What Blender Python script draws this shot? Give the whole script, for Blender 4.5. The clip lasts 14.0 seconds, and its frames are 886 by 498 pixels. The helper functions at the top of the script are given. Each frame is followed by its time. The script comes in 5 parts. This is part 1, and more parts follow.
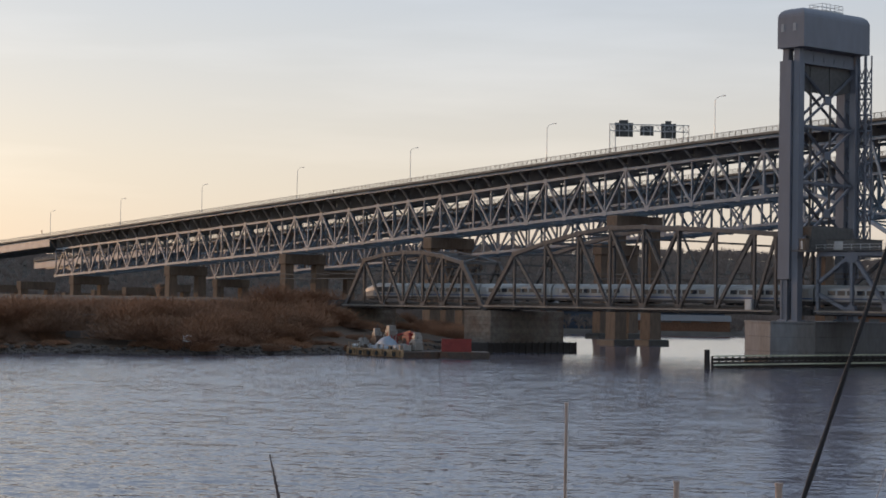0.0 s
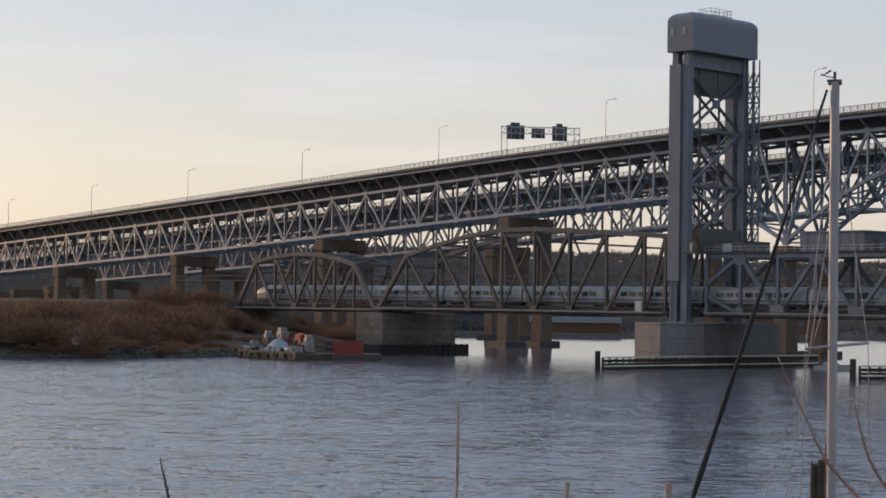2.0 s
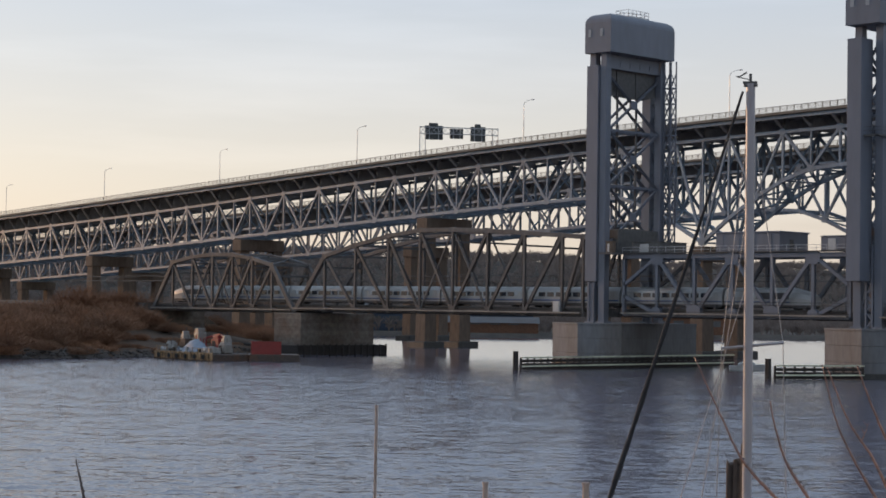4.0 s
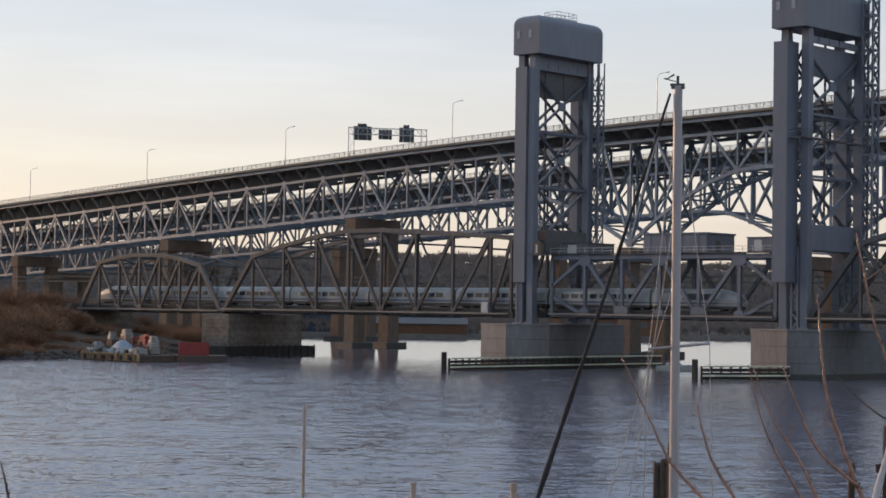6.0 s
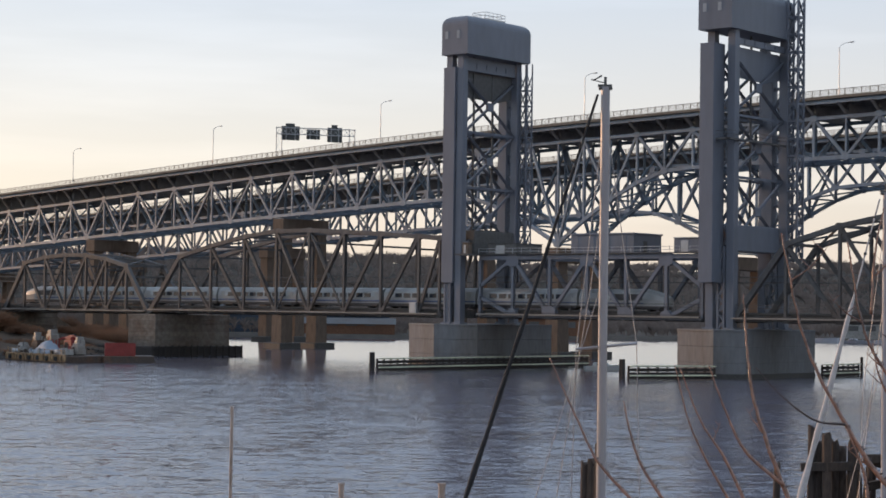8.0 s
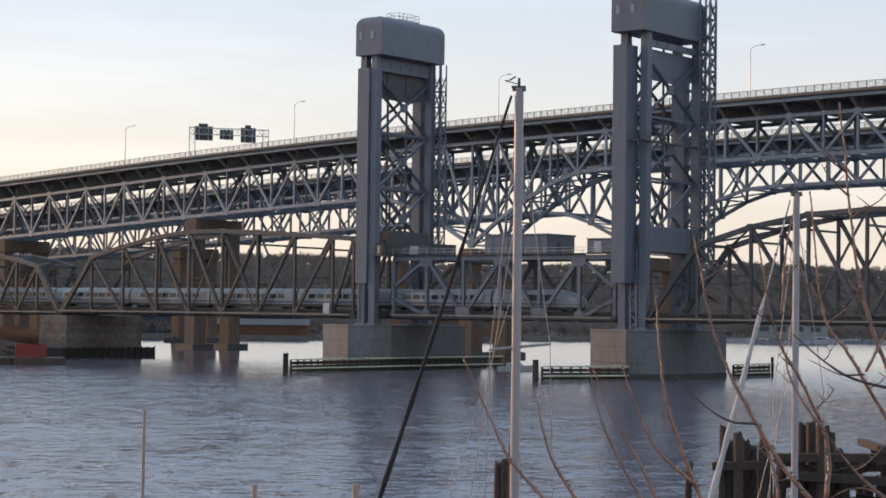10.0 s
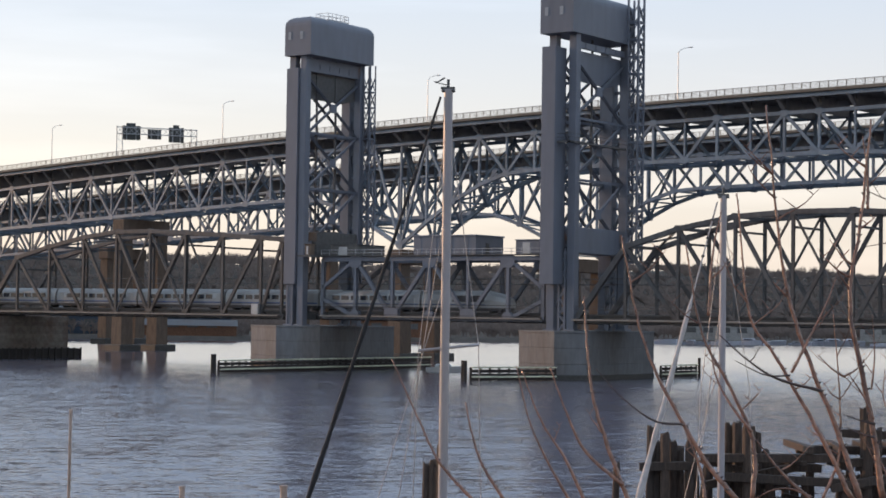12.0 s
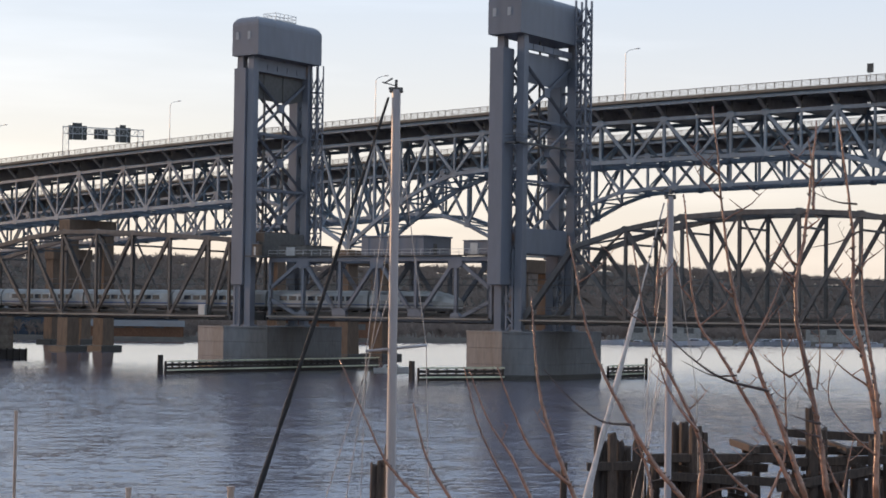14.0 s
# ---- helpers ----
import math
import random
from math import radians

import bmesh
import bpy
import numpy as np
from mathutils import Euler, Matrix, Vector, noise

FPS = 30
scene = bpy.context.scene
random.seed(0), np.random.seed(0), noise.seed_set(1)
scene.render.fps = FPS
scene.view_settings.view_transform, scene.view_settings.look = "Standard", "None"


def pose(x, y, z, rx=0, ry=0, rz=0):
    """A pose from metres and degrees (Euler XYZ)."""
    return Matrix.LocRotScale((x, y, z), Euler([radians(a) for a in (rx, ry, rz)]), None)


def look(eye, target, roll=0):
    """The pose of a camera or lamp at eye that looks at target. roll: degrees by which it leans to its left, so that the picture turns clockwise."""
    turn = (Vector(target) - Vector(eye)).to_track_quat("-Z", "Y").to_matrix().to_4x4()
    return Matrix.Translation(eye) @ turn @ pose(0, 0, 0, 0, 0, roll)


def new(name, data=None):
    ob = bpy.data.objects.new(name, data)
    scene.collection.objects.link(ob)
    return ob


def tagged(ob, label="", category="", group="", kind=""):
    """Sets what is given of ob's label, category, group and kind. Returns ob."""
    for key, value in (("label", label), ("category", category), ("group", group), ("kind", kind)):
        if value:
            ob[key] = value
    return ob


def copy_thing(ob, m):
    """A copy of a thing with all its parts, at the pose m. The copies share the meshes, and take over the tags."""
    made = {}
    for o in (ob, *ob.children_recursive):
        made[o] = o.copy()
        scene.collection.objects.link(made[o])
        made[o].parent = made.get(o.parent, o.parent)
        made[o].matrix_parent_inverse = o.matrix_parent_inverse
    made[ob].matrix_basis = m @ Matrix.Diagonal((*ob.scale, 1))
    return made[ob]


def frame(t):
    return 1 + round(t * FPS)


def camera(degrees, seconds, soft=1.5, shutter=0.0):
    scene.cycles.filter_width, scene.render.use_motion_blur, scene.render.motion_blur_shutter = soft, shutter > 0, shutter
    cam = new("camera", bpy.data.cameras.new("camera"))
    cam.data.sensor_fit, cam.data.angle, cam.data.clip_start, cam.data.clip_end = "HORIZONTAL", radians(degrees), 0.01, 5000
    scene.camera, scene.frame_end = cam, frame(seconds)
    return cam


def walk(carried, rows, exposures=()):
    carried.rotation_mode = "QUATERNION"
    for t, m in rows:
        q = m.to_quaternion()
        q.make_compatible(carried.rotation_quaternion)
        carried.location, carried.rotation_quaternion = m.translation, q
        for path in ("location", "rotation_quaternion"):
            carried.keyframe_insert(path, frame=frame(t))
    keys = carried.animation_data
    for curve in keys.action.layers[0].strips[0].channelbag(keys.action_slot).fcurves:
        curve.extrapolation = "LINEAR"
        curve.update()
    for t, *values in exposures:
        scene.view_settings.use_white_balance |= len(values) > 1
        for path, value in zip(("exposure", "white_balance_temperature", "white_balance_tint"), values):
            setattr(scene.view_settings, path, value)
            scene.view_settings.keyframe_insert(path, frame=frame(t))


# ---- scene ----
# One survey unit is K metres; every place and size below is in survey units.
K = 1.12
EYE = 10.6

# ---- camera ----
cam = camera(26.06, 14.0, soft=1.7)
# seconds, turn to the left, upward tilt, lean (degrees); the camera turns where it stands
TURNS = [
    (0.0, 8.874, 1.593, -0.933), (0.5, 8.003, 1.628, -0.918), (1.0, 7.201, 1.648, -0.920), (1.5, 6.467, 1.659, -0.940),
    (2.0, 5.641, 1.702, -0.875), (2.5, 4.973, 1.715, -0.855), (3.0, 4.346, 1.725, -0.840), (5.5, 1.605, 1.787, -0.851),
    (6.0, 1.058, 1.804, -0.855), (6.5, 0.489, 1.816, -0.870), (7.0, -0.120, 1.826, -0.868), (7.5, -0.663, 1.836, -0.835),
    (8.0, -1.093, 1.842, -0.822), (10.5, -4.191, 1.914, -0.783), (11.0, -4.604, 1.927, -0.808), (11.5, -5.201, 1.943, -0.808),
    (12.0, -5.799, 1.956, -0.827), (12.5, -6.263, 1.959, -0.786), (13.0, -6.525, 1.961, -0.770), (13.5, -6.838, 1.984, -0.776),
    (14.0, -7.362, 1.994, -0.803),
]
walk(cam, [(t, pose(0, 0, EYE * K, 90 + tilt, 0, turn) @ pose(0, 0, 0, 0, 0, -lean)) for t, turn, tilt, lean in TURNS],
     [(0.0, 0.94, 6650, 13), (3.0, 1.0, 6560, 13), (8.0, 1.25, 6600, 13), (14.0, 1.38, 6520, 13)])

# ---- sky and sun: low evening sun from the left ----
SUN_AZ, SUN_EL = -55.0, 8.0     # degrees clockwise from +y, and above the horizon
world = bpy.data.worlds.new("world")
scene.world = world
world.use_nodes = True
wn = world.node_tree
sky = wn.nodes.new("ShaderNodeTexSky")
sky.sky_type = 'NISHITA'
sky.sun_disc = False
sky.sun_elevation = radians(SUN_EL)
sky.sun_rotation = radians(SUN_AZ)
sky.air_density, sky.dust_density, sky.ozone_density = 1.0, 1.6, 2.0
# a thin high haze, cream at the horizon and pale blue above, with faint streaks of cloud
tc, sep = wn.nodes.new("ShaderNodeTexCoord"), wn.nodes.new("ShaderNodeSeparateXYZ")
ramp = wn.nodes.new("ShaderNodeValToRGB")
ramp.color_ramp.elements[0].position, ramp.color_ramp.elements[0].color = 0.0, (0.99, 0.86, 0.745, 1)
ramp.color_ramp.elements[1].position, ramp.color_ramp.elements[1].color = 0.24, (0.58, 0.745, 0.96, 1)
mid = ramp.color_ramp.elements.new(0.07)
mid.color = (0.95, 0.88, 0.815, 1)
wn.links.new(tc.outputs["Generated"], sep.inputs[0])
wn.links.new(sep.outputs["Z"], ramp.inputs[0])
cmap, cloud, cmask = wn.nodes.new("ShaderNodeMapping"), wn.nodes.new("ShaderNodeTexNoise"), wn.nodes.new("ShaderNodeMapRange")
cmap.inputs["Scale"].default_value = (3, 3, 26)
cloud.inputs["Scale"].default_value, cloud.inputs["Detail"].default_value = 1.4, 5
cmask.inputs["From Min"].default_value, cmask.inputs["From Max"].default_value = 0.5, 0.75
cmask.inputs["To Min"].default_value, cmask.inputs["To Max"].default_value = 2.5, 2.85
wn.links.new(tc.outputs["Generated"], cmap.inputs[0])
wn.links.new(cmap.outputs[0], cloud.inputs["Vector"])
wn.links.new(cloud.outputs["Fac"], cmask.inputs[0])
gain, veil = wn.nodes.new("ShaderNodeVectorMath"), wn.nodes.new("ShaderNodeMix")
gain.operation, veil.data_type = 'SCALE', 'RGBA'
veil.inputs["Factor"].default_value = 0.84
wn.links.new(ramp.outputs[0], gain.inputs[0])
wn.links.new(cmask.outputs[0], gain.inputs["Scale"])
wn.links.new(sky.outputs[0], veil.inputs["A"])
wn.links.new(gain.outputs[0], veil.inputs["B"])
wn.links.new(veil.outputs["Result"], wn.nodes["Background"].inputs[0])
wn.nodes["Background"].inputs[1].default_value = 0.15
sun = new("sun", bpy.data.lights.new("sun", 'SUN'))
sun.data.energy, sun.data.angle, sun.data.color = 0.85, radians(0.6), (1.0, 0.60, 0.34)
sa, se = radians(SUN_AZ), radians(SUN_EL)
sun.matrix_world = look((math.sin(sa) * math.cos(se) * 900, math.cos(sa) * math.cos(se) * 900, math.sin(se) * 900), (0, 0, 0))


# ---- materials ----
def surface(name, colour, rough=0.6, metal=0.0, spots=0.25, size=0.6, dirt=None, dirt_size=0.12, dirt_amount=0.5, bump=0.15, vary=0.0, streak=1.0):
    """A procedural surface: fine grain, broad stains in the colour dirt, slight relief, and a shift from piece to piece."""
    m = bpy.data.materials.new(name)
    m.use_nodes = True
    n, l = m.node_tree.nodes, m.node_tree.links
    b = n["Principled BSDF"]
    b.inputs["Roughness"].default_value, b.inputs["Metallic"].default_value = rough, metal
    geo = n.new("ShaderNodeNewGeometry")
    mp = n.new("ShaderNodeMapping")
    mp.inputs["Scale"].default_value = (1, 1, streak)
    l.new(geo.outputs["Position"], mp.inputs["Vector"])
    fine, broad = n.new("ShaderNodeTexNoise"), n.new("ShaderNodeTexNoise")
    fine.inputs["Scale"].default_value, fine.inputs["Detail"].default_value = 1.0 / size, 6
    broad.inputs["Scale"].default_value, broad.inputs["Detail"].default_value = dirt_size, 5
    l.new(mp.outputs[0], fine.inputs["Vector"])
    l.new(mp.outputs[0], broad.inputs["Vector"])
    ramp = n.new("ShaderNodeMapRange")
    ramp.inputs["From Min"].default_value, ramp.inputs["From Max"].default_value = 0.3, 0.7
    ramp.inputs["To Min"].default_value, ramp.inputs["To Max"].default_value = 1 - spots, 1 + spots
    l.new(fine.outputs["Fac"], ramp.inputs["Value"])
    mask = n.new("ShaderNodeMapRange")
    mask.inputs["From Min"].default_value, mask.inputs["From Max"].default_value = 0.45, 0.75
    mask.inputs["To Max"].default_value = dirt_amount
    l.new(broad.outputs["Fac"], mask.inputs["Value"])
    mix = n.new("ShaderNodeMix")
    mix.data_type = 'RGBA'
    mix.inputs["A"].default_value = (*colour, 1)
    mix.inputs["B"].default_value = (*(dirt or [c * 0.6 for c in colour]), 1)
    l.new(mask.outputs[0], mix.inputs["Factor"])
    grain = n.new("ShaderNodeMix")
    grain.data_type, grain.blend_type = 'RGBA', 'MULTIPLY'
    grain.inputs["Factor"].default_value = 1
    l.new(mix.outputs["Result"], grain.inputs["A"])
    l.new(ramp.outputs[0], grain.inputs["B"])
    out = grain.outputs["Result"]
    if vary:
        info, hsv, vr = n.new("ShaderNodeObjectInfo"), n.new("ShaderNodeHueSaturation"), n.new("ShaderNodeMapRange")
        vr.inputs["To Min"].default_value, vr.inputs["To Max"].default_value = 1 - vary, 1 + vary
        l.new(info.outputs["Random"], vr.inputs["Value"])
        l.new(vr.outputs[0], hsv.inputs["Value"])
        l.new(out, hsv.inputs["Color"])
        out = hsv.outputs["Color"]
    l.new(out, b.inputs["Base Color"])
    if bump:
        bp = n.new("ShaderNodeBump")
        bp.inputs["Strength"].default_value, bp.inputs["Distance"].default_value = bump, 0.05
        l.new(fine.outputs["Fac"], bp.inputs["Height"])
        l.new(bp.outputs[0], b.inputs["Normal"])
    return m


tower_paint = surface("grey_steel_paint", (0.137, 0.149, 0.178), 0.5, spots=0.08, size=1.5, dirt=(0.11, 0.11, 0.12), dirt_amount=0.4, vary=0.05, streak=0.25)
blue_steel = surface("blue_grey_steel_paint", (0.165, 0.22, 0.275), 0.5, spots=0.1, size=1.2, dirt=(0.09, 0.1, 0.11), dirt_amount=0.5, vary=0.1, streak=0.4)
old_steel = surface("weathered_grey_steel", (0.082, 0.08, 0.08), 0.6, spots=0.2, size=0.8, dirt=(0.075, 0.05, 0.037), dirt_amount=0.6, vary=0.12, streak=0.4)
dark_steel = surface("dark_grey_steel", (0.10, 0.095, 0.09), 0.7, spots=0.2, size=0.8, vary=0.1)
railing_paint = surface("weathered_railing_paint", (0.24, 0.21, 0.18), 0.6, spots=0.1, size=0.4)
galvanised = surface("galvanised_steel", (0.42, 0.43, 0.44), 0.45, 0.6, spots=0.1, size=0.4)
concrete = surface("pale_concrete", (0.165, 0.166, 0.168), 0.85, spots=0.14, size=0.7, dirt=(0.10, 0.08, 0.062), dirt_amount=0.75, bump=0.3, streak=0.3)
tan_concrete = surface("tan_parapet_concrete", (0.175, 0.15, 0.12), 0.85, spots=0.12, size=0.9, dirt=(0.13, 0.105, 0.08), dirt_amount=0.5, bump=0.2)
brown_concrete = surface("brown_pier_concrete", (0.14, 0.1, 0.072), 0.9, spots=0.2, size=0.8, dirt=(0.08, 0.055, 0.04), dirt_amount=0.7, bump=0.3, streak=0.3)
stone = surface("stained_granite", (0.17, 0.145, 0.12), 0.9, spots=0.25, size=0.9, dirt=(0.09, 0.045, 0.022), dirt_amount=0.8, dirt_size=0.2, bump=0.5, vary=0.15)
wet_stone = surface("tide_dark_concrete", (0.05, 0.047, 0.042), 0.6, spots=0.3, size=0.5, bump=0.4)
timber = surface("dark_creosoted_timber", (0.035, 0.028, 0.024), 0.8, spots=0.35, size=0.3, bump=0.5, vary=0.25)
rail_timber = surface("weathered_greenish_timber", (0.62, 0.62, 0.46), 0.8, spots=0.25, size=0.5, dirt=(0.2, 0.2, 0.14), vary=0.15)
old_timber = surface("weathered_brown_piling_wood", (0.06, 0.04, 0.029), 0.85, spots=0.4, size=0.12, dirt=(0.05, 0.04, 0.035), dirt_size=0.6, dirt_amount=0.8, bump=0.6, vary=0.25, streak=0.2)
under_steel = surface("grey_green_underdeck_paint", (0.27, 0.255, 0.24), 0.6, spots=0.15, size=1.2, dirt=(0.12, 0.11, 0.1), vary=0.12)
asphalt = surface("asphalt", (0.05, 0.05, 0.052), 0.9, size=0.3)
ballast = surface("dark_deck_ties", (0.09, 0.08, 0.072), 0.9, size=0.3)
train_silver = surface("silver_train_paint", (0.31, 0.315, 0.31), 0.4, 0.2, spots=0.04, size=2.0)
train_dark = surface("dark_train_underbody", (0.055, 0.05, 0.05), 0.6)
train_glass = surface("dark_train_window", (0.03, 0.035, 0.045), 0.08, spots=0.02, bump=0)
blue_paint = surface("blue_train_stripe", (0.05, 0.09, 0.2), 0.4)


# ---- building helpers ----
def place(x, y, z=0, turn=0):
    return pose(x, y, z, 0, 0, turn)


RAIL = place(10.66, 352.8, 0, -41.5)     # x along the railway bridge, y across it and away, from the first tower's near corner
ROAD = place(39.3, 425.36, 0, -46.0)     # the same for the near parapet of the highway bridge


def metres(m):
    """A pose in survey units as one in metres."""
    m = m.copy()
    m.translation *= K
    return m


def thing(name, m, label, category, group="", kind=""):
    ob = new(name)
    ob.matrix_world = metres(m)
    return tagged(ob, label, category, group, kind)


def mesh_of(name, bm, material, smooth=False):
    bmesh.ops.scale(bm, vec=(K, K, K), verts=bm.verts)
    me = bpy.data.meshes.new(name)
    bm.to_mesh(me)
    bm.free()
    me.materials.append(material)
    if smooth:
        for p in me.polygons:
            p.use_smooth = True
    return me


def part(name, bm, material, parent, label="", smooth=False, kind=""):
    ob = new(name, mesh_of(name, bm, material, smooth))
    ob.parent = parent
    return tagged(ob, label, kind=kind)


def solo(name, bm, material, m, label, category, group="", kind="", smooth=False):
    """A thing that is one mesh."""
    ob = new(name, mesh_of(name, bm, material, smooth))
    ob.matrix_world = metres(m)
    return tagged(ob, label, category, group, kind)


def box(bm, lo, hi, bevel=0.0):
    c = [(a + b) / 2 for a, b in zip(lo, hi)]
    s = [abs(b - a) for a, b in zip(lo, hi)]
    r = bmesh.ops.create_cube(bm, size=1.0, matrix=Matrix.Translation(c) @ Matrix.Diagonal((*s, 1)))
    if bevel:
        edges = list({e for v in r["verts"] for e in v.link_edges})
        bmesh.ops.bevel(bm, geom=edges, offset=bevel, segments=1, profile=0.5, affect='EDGES')
    return r["verts"]


def boxes(*pairs, bevel=0.0):
    bm = bmesh.new()
    for lo, hi in pairs:
        box(bm, lo, hi, bevel)
    return bm


def turned(p, q):
    """A pose at p with its z axis towards q, its x axis level."""
    p, q = Vector(p), Vector(q)
    z = (q - p).normalized()
    y = Vector((0, 1, 0)) if abs(z.y) < 0.95 else Vector((1, 0, 0))
    x = y.cross(z).normalized()
    y = z.cross(x)
    m = Matrix((x, y, z)).transposed().to_4x4()
    m.translation = p
    return m


def tube(bm, p, q, r0, r1=None, sides=8):
    r1 = r0 if r1 is None else r1
    length = (Vector(q) - Vector(p)).length
    bmesh.ops.create_cone(bm, cap_ends=True, segments=sides, radius1=r0, radius2=r1, depth=length,
                          matrix=turned(p, q) @ Matrix.Translation((0, 0, length / 2)))


def sweep(bm, pts, radii, sides=7):
    """One continuous round bar along pts."""
    rings = []
    for i, p in enumerate(pts):
        a, c = Vector(pts[max(0, i - 1)]), Vector(pts[min(len(pts) - 1, i + 1)])
        m = turned(a, c)
        rings.append([bm.verts.new(Vector(p) + m.to_3x3() @ Vector((math.cos(k * 6.2832 / sides) * radii[i], math.sin(k * 6.2832 / sides) * radii[i], 0))) for k in range(sides)])
    for a, c in zip(rings, rings[1:]):
        for k in range(sides):
            bm.faces.new((a[k - 1], a[k], c[k], c[k - 1]))
    bm.faces.new(rings[0][::-1]), bm.faces.new(rings[-1])


def profile_h():
    """A unit H section: flanges at y = -0.5 and 0.5, web between, length 1 along z."""
    return boxes(((-0.5, -0.5, 0), (0.5, -0.38, 1)), ((-0.5, 0.38, 0), (0.5, 0.5, 1)), ((-0.08, -0.38, 0), (0.08, 0.38, 1)))


def profile_box():
    return boxes(((-0.5, -0.5, 0), (0.5, 0.5, 1)), bevel=0.06)


def profile_laced():
    """Two channels tied by zigzag lacing bars on both faces."""
    bm = boxes(((-0.5, -0.5, 0), (-0.3, 0.5, 1)), ((0.3, -0.5, 0), (0.5, 0.5, 1)))
    n = 10
    for y in (-0.45, 0.45):
        for i in range(n):
            a, b = i / n, (i + 1) / n
            s = 0.3 if i % 2 else -0.3
            v = [bm.verts.new(c) for c in ((s, y, a), (s, y, a + 0.025), (-s, y, b + 0.0), (-s, y, b - 0.025))]
            bm.faces.new(v)
    return bm


SHARED = {}
PROFILES = {"h": profile_h, "box": profile_box, "laced": profile_laced}


def member(name, p, q, w, d, material, parent, profile="box"):
    """One steel member from p to q, w wide in the plane of the truss and d deep across it. Alike members share one unit mesh."""
    key = (profile, material.name)
    if key not in SHARED:
        bm = PROFILES[profile]()
        me = bpy.data.meshes.new(profile + "_section")
        bm.to_mesh(me)
        bm.free()
        me.materials.append(material)
        SHARED[key] = me
    ob = new(name, SHARED[key])
    ob.parent = parent
    length = (Vector(q) - Vector(p)).length
    ob.matrix_basis = metres(turned(p, q)) @ Matrix.Diagonal((w * K, d * K, length * K, 1))
    return ob


def plate(name, centre, w, h, thick, material, parent):
    """A gusset plate with cut corners, standing in the truss plane."""
    key = ("plate", material.name)
    if key not in SHARED:
        bm = bmesh.new()
        ring = [(-0.5, -0.25), (-0.25, -0.5), (0.25, -0.5), (0.5, -0.25), (0.5, 0.25), (0.25, 0.5), (-0.25, 0.5), (-0.5, 0.25)]
        f = [bm.verts.new((x, -0.5, z)) for x, z in ring]
        b = [bm.verts.new((x, 0.5, z)) for x, z in ring]
        bm.faces.new(f), bm.faces.new(b[::-1])
        for i in range(8):
            bm.faces.new((f[i], b[i], b[i - 7], f[i - 7]))
        bmesh.ops.recalc_face_normals(bm, faces=bm.faces)
        me = bpy.data.meshes.new("plate")
        bm.to_mesh(me)
        bm.free()
        me.materials.append(material)
        SHARED[key] = me
    ob = new(name, SHARED[key])
    ob.parent = parent
    ob.matrix_basis = Matrix.Translation(Vector(centre) * K) @ Matrix.Diagonal((w * K, thick * K, h * K, 1))
    return ob


def hill_noise(x, y, s):
    return noise.fractal(Vector((x / s, y / s, 0.7)), 1.0, 2.0, 4)


